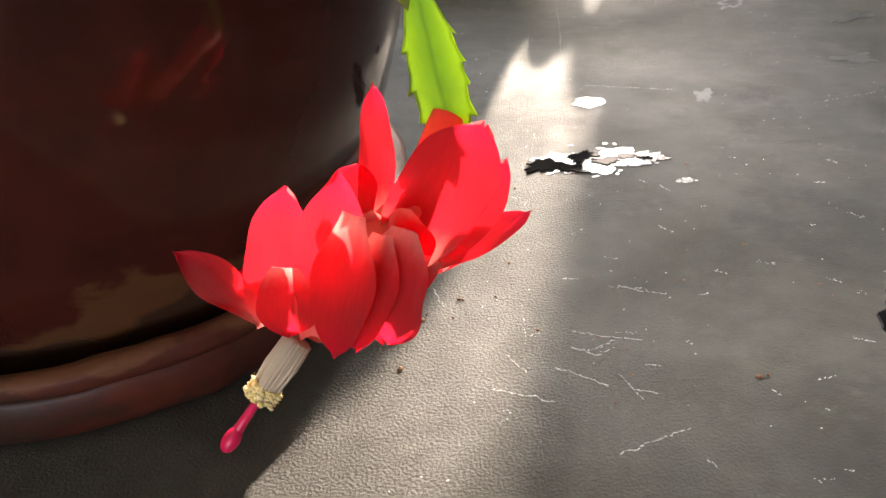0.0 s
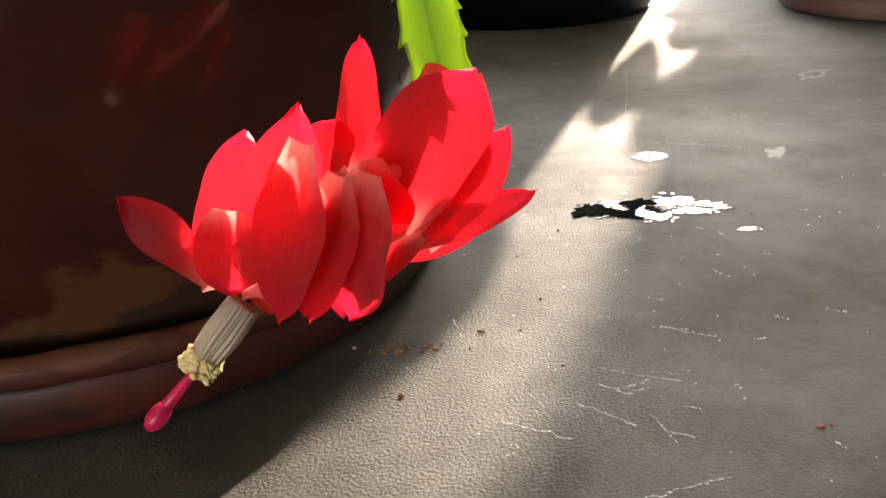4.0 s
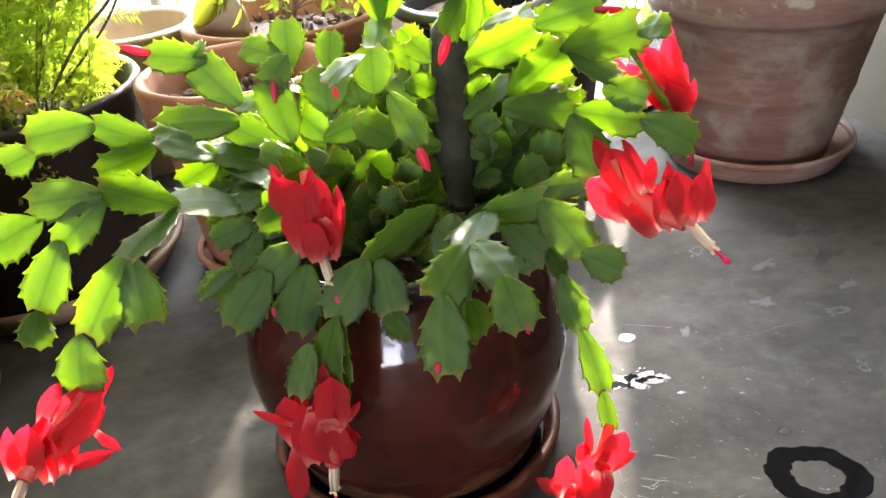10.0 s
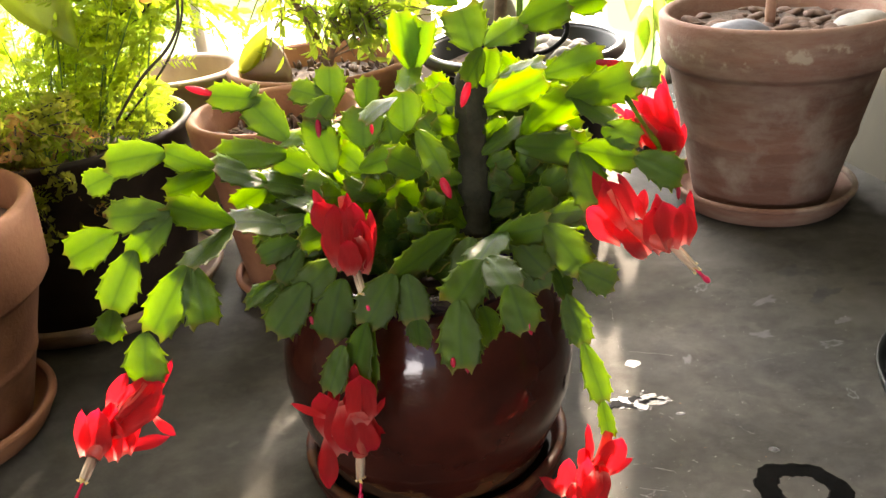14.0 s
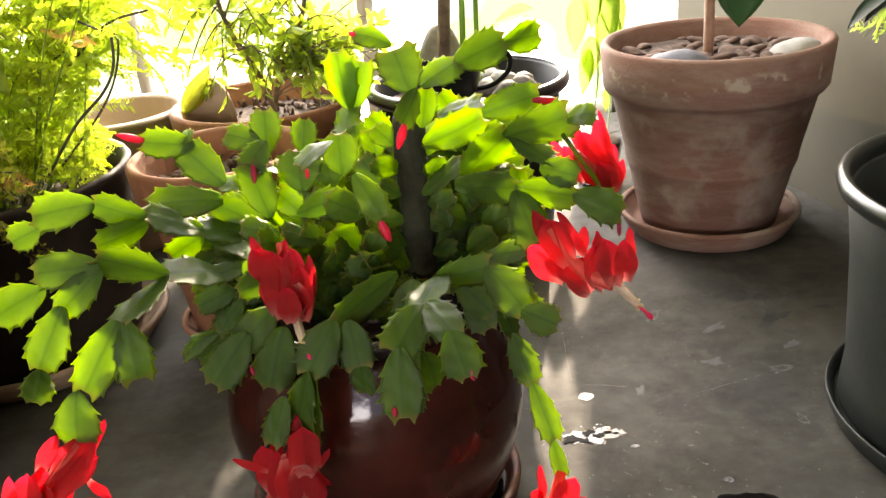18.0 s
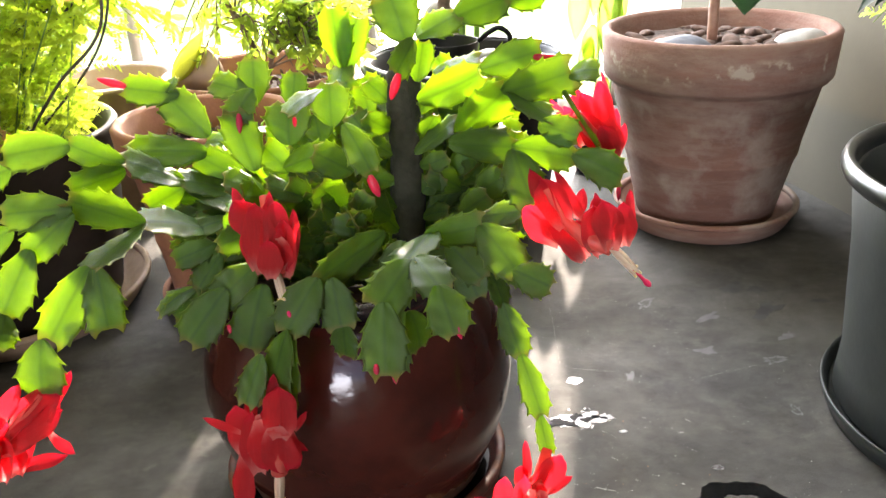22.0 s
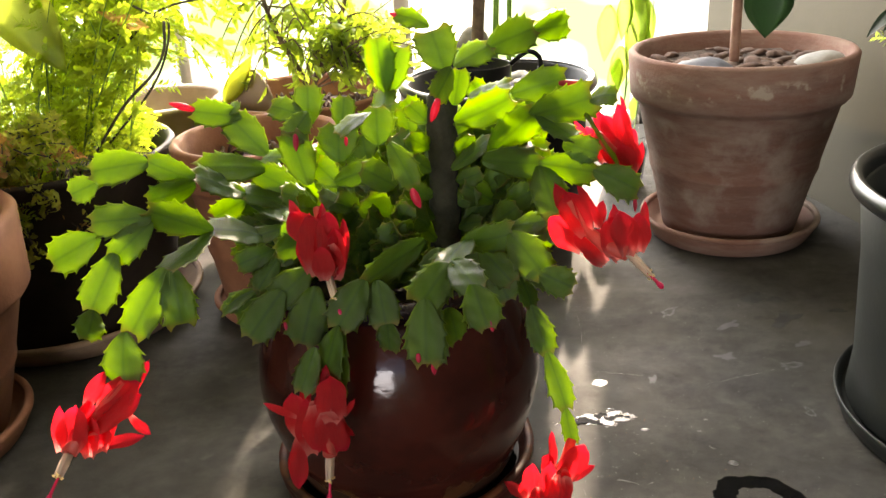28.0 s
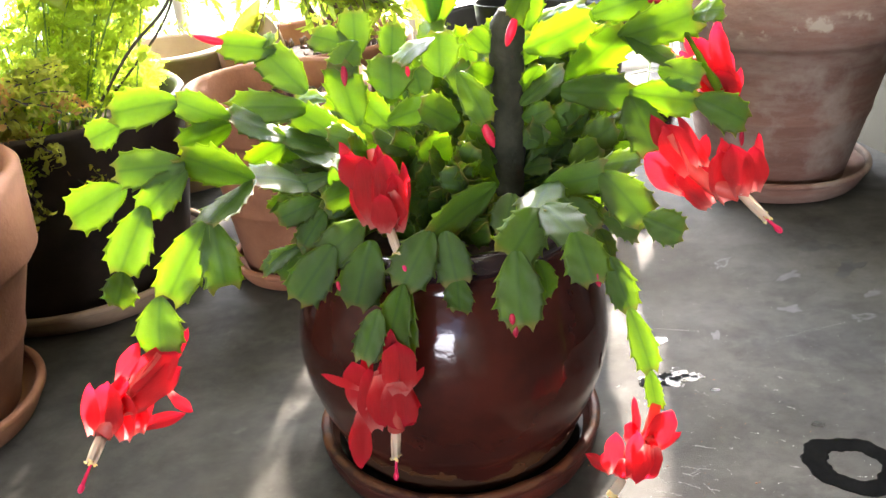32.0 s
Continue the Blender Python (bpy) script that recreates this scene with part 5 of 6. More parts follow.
for line, r in ((((-0.407, 0.620, 0.212), (-0.364, 0.610, 0.262), (-0.325, 0.600, 0.295), (-0.309, 0.600, 0.319), (-0.304, 0.600, 0.347)), 0.0016), (((-0.406, 0.660, 0.284), (-0.352, 0.680, 0.334), (-0.329, 0.700, 0.350), (-0.291, 0.700, 0.357)), 0.0014), (((-0.459, 0.660, 0.274), (-0.411, 0.670, 0.309), (-0.355, 0.680, 0.338)), 0.0011), (((-0.403, 0.640, 0.211), (-0.348, 0.640, 0.265), (-0.322, 0.640, 0.303), (-0.311, 0.640, 0.341), (-0.326, 0.640, 0.349), (-0.345, 0.640, 0.360)), 0.0013)):
    part("bare_stem", tube([tuple(Vector(p) - fern.location) for p in curve_through(line)], r, 8), STALK, fern, "bare dark brown stem")
leaves("dry_leaf", [(Vector((-0.325, 0.620, 0.339)) - fern.location, Vector((-1, 0.1, 0.35)), Vector((0.2, 0.3, 1)), 0.055, 0.016)], FERN_DRY, fern, "withered brown leaf tip")
PALE_LEAF = leafy("pale_broad_leaf", (0.14, 0.17, 0.04), (0.18, 0.21, 0.06), (0.75, 0.86, 0.10), 0.6, 0.45, scale=14.0)
d = Vector((-0.399, 0.560, 0.309)) - Vector((-0.455, 0.580, 0.411))
x = d.normalized().cross(Vector((0, -1, 0.35))).normalized()
part("broad_leaf", leaf_blade(), PALE_LEAF, fern, "broad pale green leaf").matrix_local = Matrix.Translation(Vector((-0.455, 0.580, 0.411)) - fern.location) @ Matrix((x, d.normalized(), x.cross(d.normalized()))).transposed().to_4x4() @ Matrix.Diagonal((0.062, d.length, 0.05, 1))
pebbles = bmesh.new()
for k in range(120):
    a, rr = rnd.uniform(0, 6.28), 0.128 * math.sqrt(rnd.random())
    bmesh.ops.create_icosphere(pebbles, subdivisions=1, radius=rnd.uniform(0.003, 0.007), matrix=Matrix.LocRotScale((FP[0] + rr * math.cos(a), FP[1] + rr * math.sin(a), 0.179), Euler((a, rr * 50, a * 2)), (1.0, 0.8, 0.6)))
tagged(part("gravel", pebbles, mat("tan_gravel", (0.25, 0.18, 0.11), 0.85, alt=(0.40, 0.31, 0.20), scale=150.0)), "tan gravel on the soil of the fern pot", "gravel", kind="stuff")

# ---- small-leaved shrub in the wide terracotta pot ----
rnd = random.Random(33)
WP = (-0.218, 0.915)
shrub = thing("small_leaved_shrub", (*WP, 0.175), "loose drooping shrub with small oval leaves, sunlit from behind", "shrub")


def leafy_twig(pts, first, count, long=(0.014, 0.024)):
    """A thin brown twig with small oval leaves that stand out from it in turn."""
    part("twig", tube([tuple(p - shrub.location) for p in pts], [0.0016 * (1 - 0.6 * i / (len(pts) - 1)) for i in range(len(pts))], 5), BARK, shrub)
    rows = []
    m = len(pts) - 1
    for j in range(count):
        q = (first + (1 - first) * j / count) * m
        i = min(m - 1, int(q))
        d = (pts[i + 1] - pts[i]).normalized()
        ln = rnd.uniform(*long)
        rows.append((pts[i].lerp(pts[i + 1], q - i) - shrub.location, d * 0.5 + rand_dir(rnd) * 0.9 + Vector((0, 0, -0.1)), rand_dir(rnd), ln, ln * rnd.uniform(0.38, 0.55)))
    leaves("leaf_spray", rows, SHRUB_LEAF, shrub)


stems = [curve_through(line, 6) for line in (((-0.205, 0.905, 0.165), (-0.214, 0.900, 0.225), (-0.240, 0.895, 0.285), (-0.255, 0.900, 0.345), (-0.250, 0.910, 0.430)),
                                             ((-0.215, 0.920, 0.165), (-0.190, 0.915, 0.240), (-0.150, 0.910, 0.310), (-0.135, 0.905, 0.400)))]
for line in stems:
    part("stem", tube([tuple(Vector(p) - shrub.location) for p in line], [0.0046 - 0.0022 * i / (len(line) - 1) for i in range(len(line))], 8), BARK, shrub)
for k in range(64):
    line = stems[k % 3 % 2]
    foot = Vector(line[int(rnd.uniform(0.35, 0.98) * (len(line) - 1))])
    a = rnd.uniform(0, 6.28)
    reach = rnd.uniform(0.04, 0.13)
    tip = foot + Vector((reach * math.cos(a), 0.7 * reach * math.sin(a), rnd.uniform(-0.11, 0.05)))
    tip.z = max(tip.z, 0.215)
    tip.x = max(tip.x, -0.315)
    leafy_twig(arch(foot, tip, rnd.uniform(0.01, 0.03)), 0.2, rnd.randint(10, 15), (0.017, 0.028))
# low sprays over the pot's edge and one long bare twig towards the window
for k in range(26):
    tip = Vector((rnd.uniform(-0.19, -0.03), rnd.uniform(0.84, 0.93), rnd.uniform(0.205, 0.310)))
    leafy_twig(arch(Vector(stems[1][int(rnd.uniform(0.2, 0.6) * (len(stems[1]) - 1))]), tip, rnd.uniform(0.008, 0.02)), 0.25, 16, (0.016, 0.026))
# extra sprays placed to close a gap that let sun onto the table
for k in range(13):
    tip = Vector((rnd.uniform(-0.115, -0.045), rnd.uniform(0.85, 0.95), rnd.uniform(0.215, 0.300)))
    leafy_twig(arch(Vector((-0.170, 0.912, rnd.uniform(0.22, 0.28))), tip, 0.010), 0.3, 15, (0.016, 0.026))
leafy_twig(arch((-0.190, 0.905, 0.245), (-0.060, 0.890, 0.335), 0.004), 0.1, 16, (0.008, 0.013))
# a curved shard of clay and a yellowing leaf standing in that pot
shard = bmesh.new()
g = []
for i in range(9):
    a = math.pi * (0.15 + 0.7 * i / 8)
    h = 0.05 * math.sin(math.pi * (0.12 + 0.76 * i / 8))
    g.append([shard.verts.new((0.032 * k * math.cos(a), 0.026 * k * math.sin(a), z)) for k, z in ((1, 0), (1, h), (0.86, h - 0.001), (0.86, 0))])
for a, b in zip(g, g[1:]):
    for k in range(4):
        shard.faces.new((a[k], b[k], b[(k + 1) % 4], a[(k + 1) % 4]))
shard.faces.new(g[0]), shard.faces.new(g[-1][::-1])
bmesh.ops.recalc_face_normals(shard, faces=shard.faces)
ob = tagged(part("clay_shard", shard, CREAM_CLAY), "curved tan clay shard standing in the shrub's pot", "shard")
ob.location = (-0.290, 0.868, 0.176)
ob.scale = (1.25, 1.2, 1.35)
yellow = thing("fallen_leaf", (-0.322, 0.880, 0.200), "yellow-green leaf standing in the shrub's pot", "leaf")
YELLOW_LEAF = leafy("yellowed_leaf", (0.22, 0.24, 0.03), (0.30, 0.28, 0.05), (0.90, 0.92, 0.06), 0.6, 0.45, scale=20.0)
d = Vector((0.046, -0.004, 0.062))
x = d.normalized().cross(Vector((0.2, -1, 0.2))).normalized()
part("blade", leaf_blade(), YELLOW_LEAF, yellow).matrix_local = Matrix((x, d.normalized(), x.cross(d.normalized()))).transposed().to_4x4() @ Matrix.Diagonal((0.026, d.length, 0.02, 1))

STONE_GREY = mat("rough_grey_stone", (0.13, 0.125, 0.12), 0.85, alt=(0.26, 0.25, 0.24), scale=60.0, grain=0.4)
# ---- black nursery pot: trunk, shoots, stones, cable loop ----
tree = thing("potted_sapling", (*BP, 0.165), "young tree with a bare grey-brown trunk and green shoots", "houseplant")
for foot, tip, r, m, n in (((0.028, 0.860, 0.246), (0.043, 0.860, 0.433), 0.0085, BARK, "trunk"), ((0.052, 0.850, 0.245), (0.059, 0.850, 0.401), 0.0042, GREEN_STALK, "shoot"), ((0.070, 0.850, 0.243), (0.075, 0.850, 0.400), 0.0036, GREEN_STALK, "shoot")):
    foot, tip = Vector(foot), Vector(tip)
    foot = foot + (foot - tip) * ((foot.z - 0.16) / (tip.z - foot.z))
    part(n, tube([tuple(p - tree.location) for p in arch(foot, tip, 0.003, 6)], r, 10), m, tree)
part("shoot_leaf", leaf_blade(), VINE_LEAF, tree).matrix_local = Matrix.Translation(Vector((0.095, 0.850, 0.282)) - tree.location) @ pose(0, 0, 0, 20, -30, -70) @ Matrix.Diagonal((0.05, 0.06, 0.05, 1))

stone("stone", (0.025, 0.905, 0.23800000000000002), (0.028, 0.016, 0.044), (-12, 12, 10), mat("olive_grey_stone", (0.12, 0.115, 0.09), 0.7, alt=(0.2, 0.19, 0.15), scale=40.0, grain=0.1), "olive grey stone on the soil of the black pot", 2)
for k, (at, s) in enumerate((((0.112, 0.840), 0.024), ((0.131, 0.812), 0.022), ((0.138, 0.850), 0.017), ((0.096, 0.872), 0.021), ((0.108, 0.795), 0.020), ((0.086, 0.825), 0.018))):
    stone("stone", (at[0] - 0.010, at[1], 0.204), (s, s * 0.8, s * 0.75), (10 * k, 20, 50 * k), STONE_GREY, "rough grey stone on the soil of the black pot", 5 + k)
jug = thing("mug", (0.026, 0.800, 0.191), "black mug with a loop handle standing in the nursery pot", "mug")
part("mug_wall", lathe(rounded([(0, 0), (0.033, 0), (0.036, 0.012), (0.0415, 0.056), (0.0395, 0.056), (0.034, 0.012), (0, 0.005)], 0.0015), 48), BLACK_PLASTIC, jug)
part("handle", tube([tuple(Vector(p) - jug.location) for p in curve_through([(0.066, 0.790, 0.246), (0.077, 0.785, 0.256), (0.090, 0.780, 0.262), (0.102, 0.780, 0.252), (0.099, 0.780, 0.235), (0.081, 0.785, 0.220), (0.061, 0.790, 0.215)])], 0.0032, 10), BLACK_PLASTIC, jug)
# ---- large terracotta pot: stem, leaf, stones, bark ----
rubber = thing("rubber_plant", (*RP, 0.22), "young plant with one brown stem and a dark pointed leaf", "houseplant")
foot, tip = Vector((0.352, 0.790, 0.221)), Vector((0.350, 0.790, 0.440))
part("stem", tube([tuple(p - rubber.location) for p in arch(foot - Vector((0, 0, 0.02)), tip, 0.0, 6)], 0.0062, 10), mat("reddish_stem", (0.22, 0.11, 0.07), 0.6, alt=(0.30, 0.17, 0.11), scale=50.0, grain=0.2), rubber)
d = Vector((0.378, 0.750, 0.267)) - Vector((0.378, 0.770, 0.330))
x = d.normalized().cross(Vector((0, -1, 0.3))).normalized()
part("leaf", leaf_blade(), DARK_LEAF, rubber, "dark green pointed leaf").matrix_local = Matrix.Translation(Vector((0.378, 0.770, 0.330)) - rubber.location) @ Matrix((x, d.normalized(), x.cross(d.normalized()))).transposed().to_4x4() @ Matrix.Diagonal((0.062, d.length, 0.06, 1))
stone("stone", (0.292, 0.735, 0.228), (0.042, 0.034, 0.021), (0, 0, 10), STONE_BLUE, "smooth blue-grey stone in the large pot", 11)
stone("stone", (0.441, 0.750, 0.226), (0.034, 0.030, 0.019), (0, -16, -20), STONE_PALE, "pale grey stone in the large pot", 12)
rnd = random.Random(8)
chips = bmesh.new()
for k in range(64):
    a, rr = rnd.uniform(0, 6.28), 0.105 * math.sqrt(rnd.random())
    first = len(chips.verts)
    bmesh.ops.create_icosphere(chips, subdivisions=2, radius=rnd.uniform(0.009, 0.018), matrix=Matrix.LocRotScale((RP[0] + rr * math.cos(a), RP[1] + rr * math.sin(a), 0.227), Euler((rnd.uniform(-0.4, 0.4), rnd.uniform(-0.4, 0.4), a * 2)), (1.2, 0.7, 0.38)))
    chips.verts.ensure_lookup_table()
    for v in chips.verts[first:]:
        v.co += Vector((noise.noise(v.co * 140), noise.noise(v.co * 140 + Vector((7, 0, 0))), 0.6 * noise.noise(v.co * 140 + Vector((0, 9, 0))))) * 0.0035
tagged(part("bark_chips", chips, mat("brown_bark_chip", (0.055, 0.030, 0.020), 0.9, alt=(0.12, 0.070, 0.048), scale=60.0, grain=0.4)), "brown bark chips covering the soil", "bark", kind="stuff")

for x, y, z, r, c, where in ((-0.235, 0.645, 0.181, 0.078, 90, "small brown pot"), (-0.218, 0.915, 0.175, 0.108, 130, "shrub's pot"), (-0.428, 0.945, 0.151, 0.078, 70, "tan pot")):
    litter = bmesh.new()
    for k in range(c):
        a, rr = rnd.uniform(0, 6.28), r * math.sqrt(rnd.random())
        bmesh.ops.create_icosphere(litter, subdivisions=1, radius=rnd.uniform(0.003, 0.008), matrix=Matrix.LocRotScale((x + rr * math.cos(a), y + rr * math.sin(a), z + 0.002), Euler((a, rr * 50, a * 2)), (1.5, 0.7, 0.4)))
    tagged(part("bark_litter", litter, bpy.data.materials["brown_bark_chip"]), "dry bark litter on the soil of the " + where, "bark", kind="stuff")

# ---- vine by the window, with its cup ----
VC = (0.260, 0.992)
cup = thing("plastic_cup", (*VC, 0.0), "clear plastic cup of soil by the window", "cup")
CLEAR = mat("clear_plastic", (0.96, 0.97, 0.97), 0.03, spec=0.3)
CLEAR.node_tree.nodes["Principled BSDF"].inputs["Transmission Weight"].default_value = 1.0
CLEAR.node_tree.nodes["Principled BSDF"].inputs["IOR"].default_value = 1.12
part("cup_wall", lathe(rounded([(0, 0), (0.030, 0), (0.040, 0.085), (0.042, 0.088), (0.040, 0.090), (0.0385, 0.086), (0.0285, 0.003), (0, 0.003)], 0.001), 48), CLEAR, cup)
part("soil", lathe([(0, 0.004), (0.028, 0.004), (0.0355, 0.065), (0.030, 0.069), (0, 0.067)], 32, 0.01, 4), SOIL, cup, "dark wet soil")
rnd = random.Random(44)
vine = thing("trailing_vine", (VC[0], VC[1], 0.066), "thin trailing vine with pale yellow-green leaves", "houseplant")
for line, r in ((((VC[0] - 0.010, VC[1], 0.064), (0.265, 1.037, 0.094), (0.294, 1.125, 0.132), (0.292, 1.122, 0.199), (0.296, 1.118, 0.272), (0.304, 1.116, 0.350)), 0.0016),
                (((VC[0] + 0.012, VC[1], 0.064), (0.302, 1.079, 0.097), (0.322, 1.130, 0.160), (0.315, 1.125, 0.238), (0.319, 1.122, 0.327)), 0.0012),
                (((0.294, 1.125, 0.132), (0.302, 1.127, 0.140), (0.310, 1.131, 0.111)), 0.0008)):
    part("stem", tube([tuple(Vector(p) - vine.location) for p in curve_through(line)], r, 6), GREEN_STALK, vine)


def hanging_leaf(plant, foot, tip, width, material, facing=(0, -1, 0.35)):
    """A broad leaf that hangs from foot to tip."""
    d = Vector(tip) - Vector(foot)
    y = d.normalized()
    x = y.cross(Vector(facing)).normalized()
    part("leaf", leaf_blade(), material, plant).matrix_local = Matrix.Translation(Vector(foot) - plant.location) @ Matrix((x, y, x.cross(y))).transposed().to_4x4() @ Matrix.Diagonal((width, d.length, width * 0.8, 1))


# the last three leaves are additions that break up the sun on the table
for foot, tip, w in (((0.280, 1.127, 0.182), (0.266, 1.116, 0.104), 0.026), ((0.288, 1.116, 0.285), (0.283, 1.109, 0.211), 0.030), ((0.306, 1.121, 0.303), (0.318, 1.114, 0.187), 0.036),
                     ((0.318, 1.127, 0.278), (0.334, 1.121, 0.200), 0.030), ((0.310, 1.131, 0.112), (0.308, 1.128, 0.070), 0.016), ((0.295, 1.123, 0.240), (0.304, 1.116, 0.144), 0.024),
                     ((0.319, 1.125, 0.240), (0.327, 1.121, 0.167), 0.022), ((0.262, 1.121, 0.268), (0.256, 1.115, 0.176), 0.037), ((0.318, 1.121, 0.325), (0.306, 1.118, 0.246), 0.030), ((0.284, 1.126, 0.200), (0.280, 1.122, 0.126), 0.034)):
    hanging_leaf(vine, foot, tip, w, VINE_LEAF, (rnd.uniform(-0.35, 0.35), -1, rnd.uniform(0.1, 0.5)))

# ---- plant hanging over the tall black pot ----
rnd = random.Random(52)
over = thing("feathery_plant", (BK[0], BK[1], 0.165), "plant in the tall black pot with feathery green sprays", "houseplant")
part("stem", tube([(0.02, 0.05, 0), (0.03, 0.10, 0.12), (0.04, 0.16, 0.24)], [0.004, 0.003, 0.002], 8), STALK, over)
frond(over, arch(Vector(over.location) + Vector((0.04, 0.16, 0.24)), (0.385, 0.500, 0.296), 0.01), rnd, 0.03, VINE_LEAF, leaf=0.009, dense=0.8)
frond(over, arch(Vector(over.location) + Vector((0.04, 0.16, 0.24)), (0.400, 0.500, 0.306), 0.01), rnd, 0.03, VINE_LEAF, leaf=0.009, dense=0.8)
for a in ((0.362, 0.500, 0.309), (0.376, 0.500, 0.313)):
    ob = part("leaf", leaf_blade(), DARK_LEAF, over)
    ob.matrix_local = Matrix.Translation(Vector(a) + Vector((0.05, 0, 0.03)) - over.location) @ pose(0, 0, 0, -20, 10, 110) @ Matrix.Diagonal((0.025, 0.07, 0.03, 1))

# ---- water, stains and crumbs on the table ----
WET = mat("wet_slate", (0.004, 0.004, 0.004), 0.05, alt=(0.007, 0.007, 0.007), scale=30.0, spec=0.012, grain=0.03, grain_scale=120.0)

GLINT = mat("standing_water", (0.006, 0.006, 0.006), 0.10, alt=(0.012, 0.012, 0.012), scale=200.0, spec=0.6, grain=0.36, grain_scale=480.0, coat=0.3)

DAMP = mat("damp_slate", (0.012, 0.013, 0.012), 0.66, alt=(0.030, 0.031, 0.028), scale=45.0, spec=0.36)


def blot(name, cx, cy, rx, ry, turn, seed, material, label, z=0.0003, hole=0.0, ragged=0.12, n=96, category="water"):
    """A thin film of water or a stain with an uneven outline and a rounded edge; hole: the share of it that has dried out in the middle."""
    bm = bmesh.new()
    ca, sa = math.cos(radians(turn)), math.sin(radians(turn))

    def ring(k, h, s):
        out = []
        for i in range(n):
            a = 2 * math.pi * i / n
            q = k * (1 + s * noise.noise(Vector((math.cos(a) * 1.6, math.sin(a) * 1.6, seed))) + s * 0.5 * noise.noise(Vector((math.cos(a) * 5, math.sin(a) * 5, seed + 9))))
            x, y = rx * q * math.cos(a), ry * q * math.sin(a)
            out.append(bm.verts.new((cx + x * ca - y * sa, cy + x * sa + y * ca, h)))
        return out
    rings = [ring(1.0, 0.0002, ragged), ring(0.985, z, ragged)]
    if hole:
        rings += [ring(hole + 0.02, z, ragged * 1.6), ring(hole, 0.0002, ragged * 1.6)]
    for a, b in zip(rings, rings[1:]):
        for i in range(n):
            bm.faces.new((a[i], a[(i + 1) % n], b[(i + 1) % n], b[i]))
    if not hole:
        bm.faces.new(rings[-1])
    bmesh.ops.recalc_face_normals(bm, faces=bm.faces)
    ob = part(name, bm, material, smooth=False)
    return tagged(ob, label, category, {"water_drop": "drops of water by the puddle", "stain": "dried stains on the table", "puddle": "glinting puddles", "dark_reflection": "dark wet patches in the puddle", "water_mark": "dried water marks on the table"}.get(name, ""))


blot("water_ring", 0.197, 0.238, 0.036, 0.030, -25, 3, WET, "dark wet ring on the slate table", hole=0.50, ragged=0.13, z=0.0005)
blot("puddle", 0.100, 0.362, 0.017, 0.011, 5, 7, GLINT, "small glinting puddle of water on the table", ragged=0.7)
blot("puddle", 0.117, 0.361, 0.011, 0.005, 0, 12, GLINT, "small glinting puddle of water on the table", ragged=0.9, z=0.0005)
# dark blots that paint the black pot's reflection into the puddle
for k, (x, y, a, b, turn) in enumerate(((0.0804, 0.3605, 0.0062, 0.0052, 20), (0.0900, 0.3560, 0.0070, 0.0028, -25), (0.0975, 0.3660, 0.0060, 0.0040, 40), (0.1050, 0.3600, 0.0050, 0.0022, -15), (0.1140, 0.3625, 0.0042, 0.0020, 10), (0.1205, 0.3605, 0.0022, 0.0014, -10))):
    blot("dark_reflection", x, y, a, b, turn, 14 + 3 * k, WET, "dark patch painted as a reflection in the puddle", ragged=0.9, z=0.0007 + 0.00002 * k)
rnd = random.Random(5)
for k in range(22):
    a, q = rnd.uniform(0, 6.28), rnd.uniform(0.75, 1.25)
    blot("water_drop", 0.100 + 0.022 * q * math.cos(a), 0.362 + 0.012 * q * math.sin(a), rnd.uniform(0.0006, 0.0017), rnd.uniform(0.0004, 0.0010), 0, 50 + k, GLINT, "tiny drop of water beside the puddle", ragged=0.4, n=14)
blot("water_drop", 0.108, 0.421, 0.0075, 0.0055, 0, 15, GLINT, "drop of water on the table", ragged=0.3)
blot("water_drop", 0.132, 0.340, 0.004, 0.002, 0, 17, GLINT, "drop of water on the table", ragged=0.3)
blot("water_drop", 0.192, 0.285, 0.005, 0.003, 0, 19, GLINT, "drop of water on the table", ragged=0.5)
blot("saucer_water", MAIN[0] + 0.0, MAIN[1], 0.096, 0.096, 0, 1, WET, "water standing in the glazed saucer", ragged=0.0).location = (0, 0, 0.0095)
rnd = random.Random(71)
for k in range(5):
    blot("stain", 0.345 + rnd.uniform(-0.03, 0.05), 0.56 + rnd.uniform(-0.05, 0.05), rnd.uniform(0.007, 0.022), rnd.uniform(0.004, 0.010), rnd.uniform(-30, 60), 30 + k, DAMP, "dark dried stain on the table", z=0.0003 + 0.00002 * k, ragged=0.8, category="stain")
blot("puddle", -0.0051, 0.3202, 0.010, 0.006, 50, 80, GLINT, "glinting film of water in the saucer", ragged=0.6).location = (0, 0, 0.0100)
blot("puddle", -0.0100, 0.3045, 0.006, 0.010, 50, 81, GLINT, "glinting film of water in the saucer", ragged=0.6).location = (0, 0, 0.0100)
blot("puddle", -0.0071, 0.2856, 0.004, 0.004, 50, 82, GLINT, "glinting film of water in the saucer", ragged=0.6).location = (0, 0, 0.0100)
CHALKY = mat("dried_water_mark", (0.030, 0.032, 0.030), 0.52, alt=(0.055, 0.057, 0.054), scale=120.0, spec=0.55)
for k, (x, y, a, b) in enumerate(((0.245, 0.455, 0.011, 0.006), (0.300, 0.430, 0.013, 0.006), (0.330, 0.470, 0.010, 0.004), (0.270, 0.520, 0.012, 0.005), (0.215, 0.560, 0.014, 0.005), (0.160, 0.420, 0.007, 0.004), (0.350, 0.400, 0.012, 0.005), (0.285, 0.350, 0.006, 0.004))):
    blot("water_mark", x, y, a, b, 12 * k, 120 + k, CHALKY, "pale dried water mark on the slate", z=0.00025, ragged=0.9, hole=0.6 if k % 3 == 1 else 0.0, category="stain")
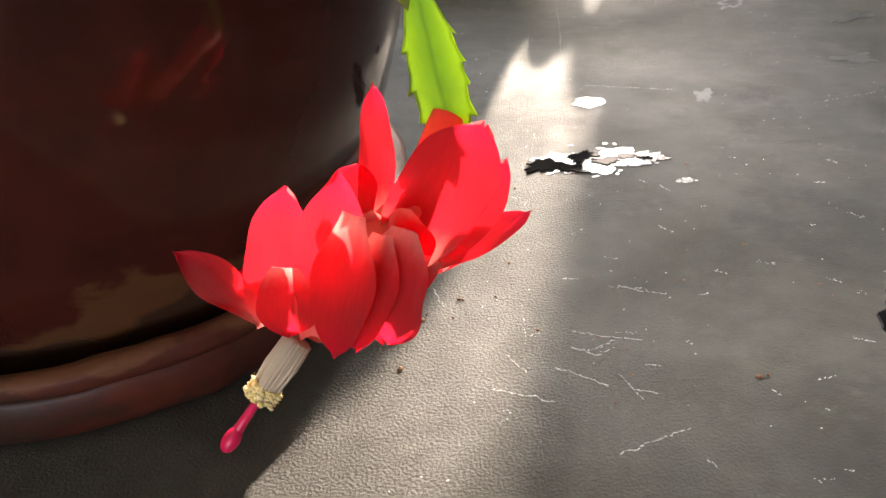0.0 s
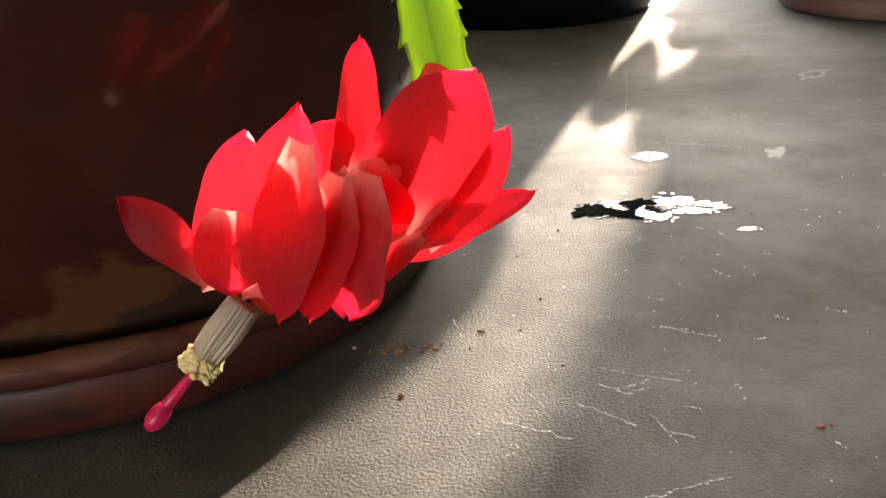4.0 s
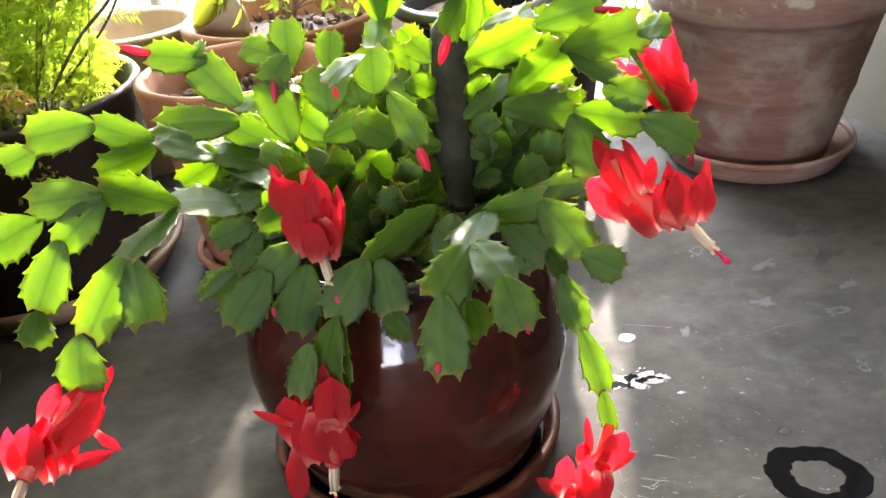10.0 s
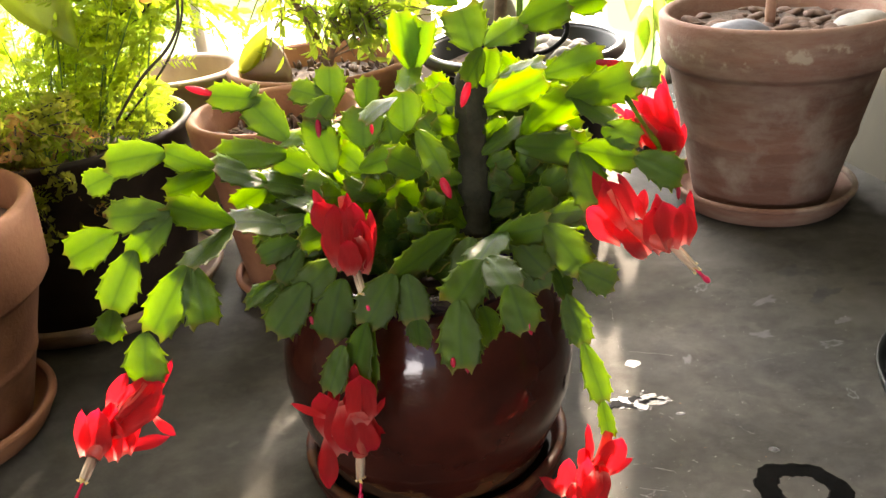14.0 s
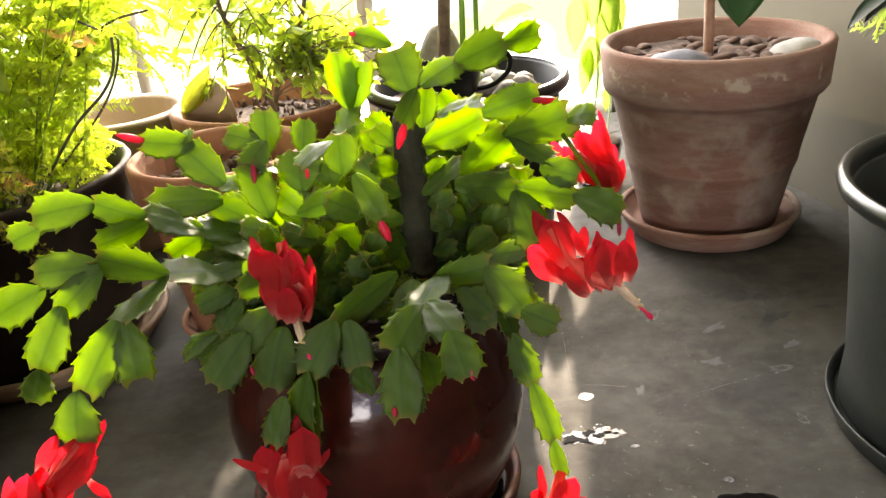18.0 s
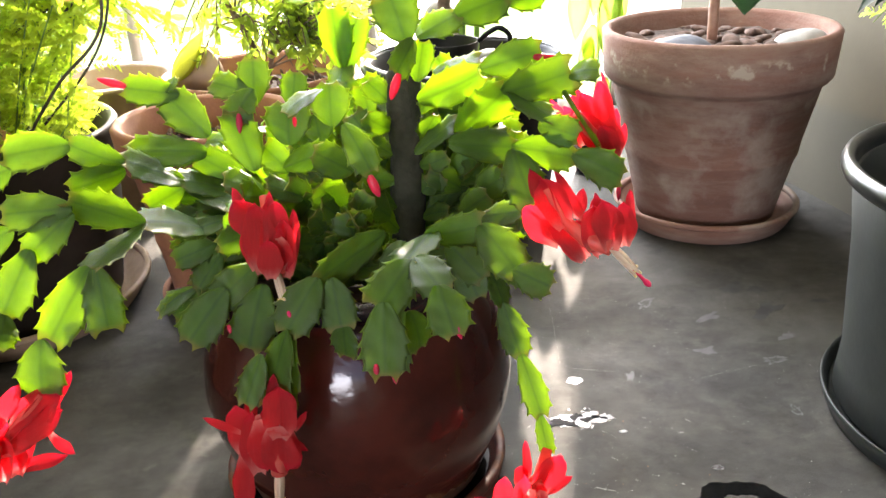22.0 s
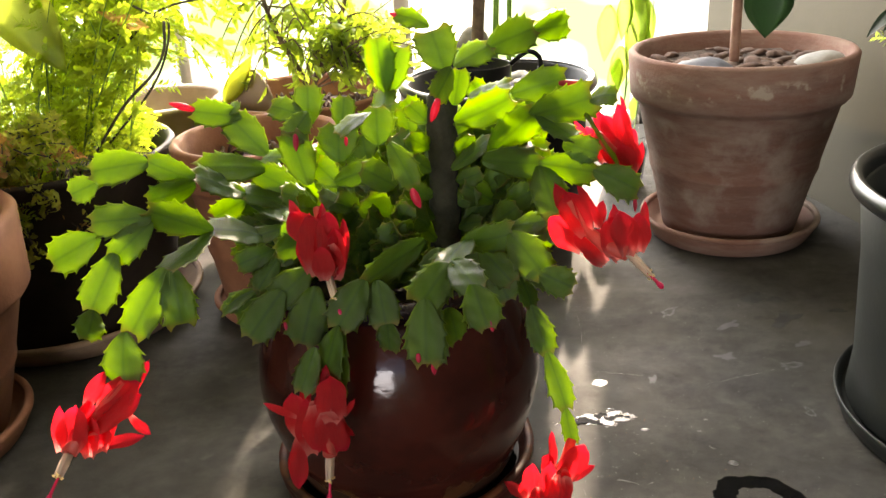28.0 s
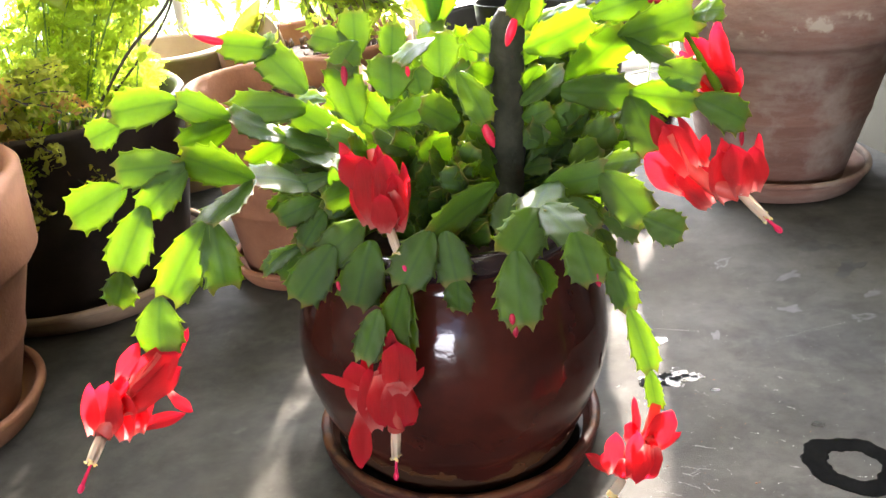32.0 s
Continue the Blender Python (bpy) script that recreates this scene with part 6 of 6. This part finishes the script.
crumbs = bmesh.new()
for cx, cy, s, c, r in ((0.026, 0.262, 0.006, 26, 0.0006), (0.027, 0.240, 0.001, 2, 0.0008), (0.045, 0.271, 0.001, 2, 0.0007), (0.124, 0.228, 0.001, 2, 0.0008), (0.07, 0.29, 0.09, 40, 0.0004)):
    for k in range(c):
        bmesh.ops.create_icosphere(crumbs, subdivisions=1, radius=r * rnd.uniform(0.5, 1.4), matrix=Matrix.LocRotScale((cx + rnd.gauss(0, s), cy + rnd.gauss(0, s * 0.4), r * 0.4), Euler((k, k, k)), (1.5, 1, 0.7)))
tagged(part("soil_crumbs", crumbs, mat("rusty_crumb", (0.12, 0.05, 0.02), 0.9, alt=(0.25, 0.12, 0.05), scale=500.0)), "tiny rust-brown soil crumbs on the table", "crumbs", kind="stuff")

# pale scuffs and grit ground into the slate
scuffs = bmesh.new()
for x0, y0, x1, y1, c in ((0.052, 0.229, 0.068, 0.223, 46), (0.063, 0.267, 0.063, 0.247, 12), (0.036, 0.278, 0.040, 0.268, 16), (0.075, 0.245, 0.083, 0.241, 26), (0.070, 0.237, 0.083, 0.228, 34), (0.094, 0.274, 0.108, 0.268, 20), (0.081, 0.203, 0.100, 0.211, 32),
                          (0.079, 0.243, 0.088, 0.247, 16), (0.057, 0.243, 0.062, 0.235, 14), (0.090, 0.226, 0.095, 0.224, 12), (0.076, 0.252, 0.095, 0.247, 30), (0.090, 0.274, 0.102, 0.271, 16), (0.086, 0.233, 0.091, 0.222, 16), (0.114, 0.588, 0.101, 0.451, 40), (0.110, 0.442, 0.152, 0.429, 30), (0.205, 0.405, 0.282, 0.424, 30)):
    along = math.atan2(y1 - y0, x1 - x0)
    drift = 0.0
    for k in range(c):
        f = (k + rnd.uniform(0, 0.8)) / c
        drift = 0.8 * drift + rnd.gauss(0, 0.00022)
        q = rnd.uniform(0.00008, 0.00022)
        bmesh.ops.create_icosphere(scuffs, subdivisions=1, radius=q, matrix=Matrix.LocRotScale((x0 + (x1 - x0) * f - drift * math.sin(along), y0 + (y1 - y0) * f + drift * math.cos(along), 0.0001), Euler((0, 0, along + rnd.gauss(0, 0.35))), (rnd.uniform(1.5, 4.5), 1.0, 0.4)))
for k in range(46):
    x, y, a = rnd.uniform(0.05, 0.20), rnd.uniform(0.14, 0.36), rnd.gauss(-0.3, 0.5)
    for j in range(rnd.randint(3, 9)):
        bmesh.ops.create_icosphere(scuffs, subdivisions=1, radius=rnd.uniform(0.00008, 0.0002), matrix=Matrix.LocRotScale((x + j * 0.0007 * math.cos(a) + rnd.gauss(0, 0.0003), y + j * 0.0007 * math.sin(a) + rnd.gauss(0, 0.0003), 0.0001), Euler((0, 0, a + rnd.gauss(0, 0.4))), (rnd.uniform(1.5, 4.0), 1.0, 0.4)))
for k in range(420):
    bmesh.ops.create_icosphere(scuffs, subdivisions=1, radius=rnd.uniform(0.0001, 0.0003), matrix=Matrix.LocRotScale((rnd.uniform(0.02, 0.34), rnd.uniform(0.10, 0.60), 0.0001), Euler((0, 0, k)), (1.6, 1.0, 0.3)))
tagged(part("scuff_marks", scuffs, mat("chalky_scuff", (0.30, 0.30, 0.28), 0.5, alt=(0.46, 0.45, 0.42), scale=300.0)), "pale scuffs and grit on the slate table", "scuffs", kind="stuff")
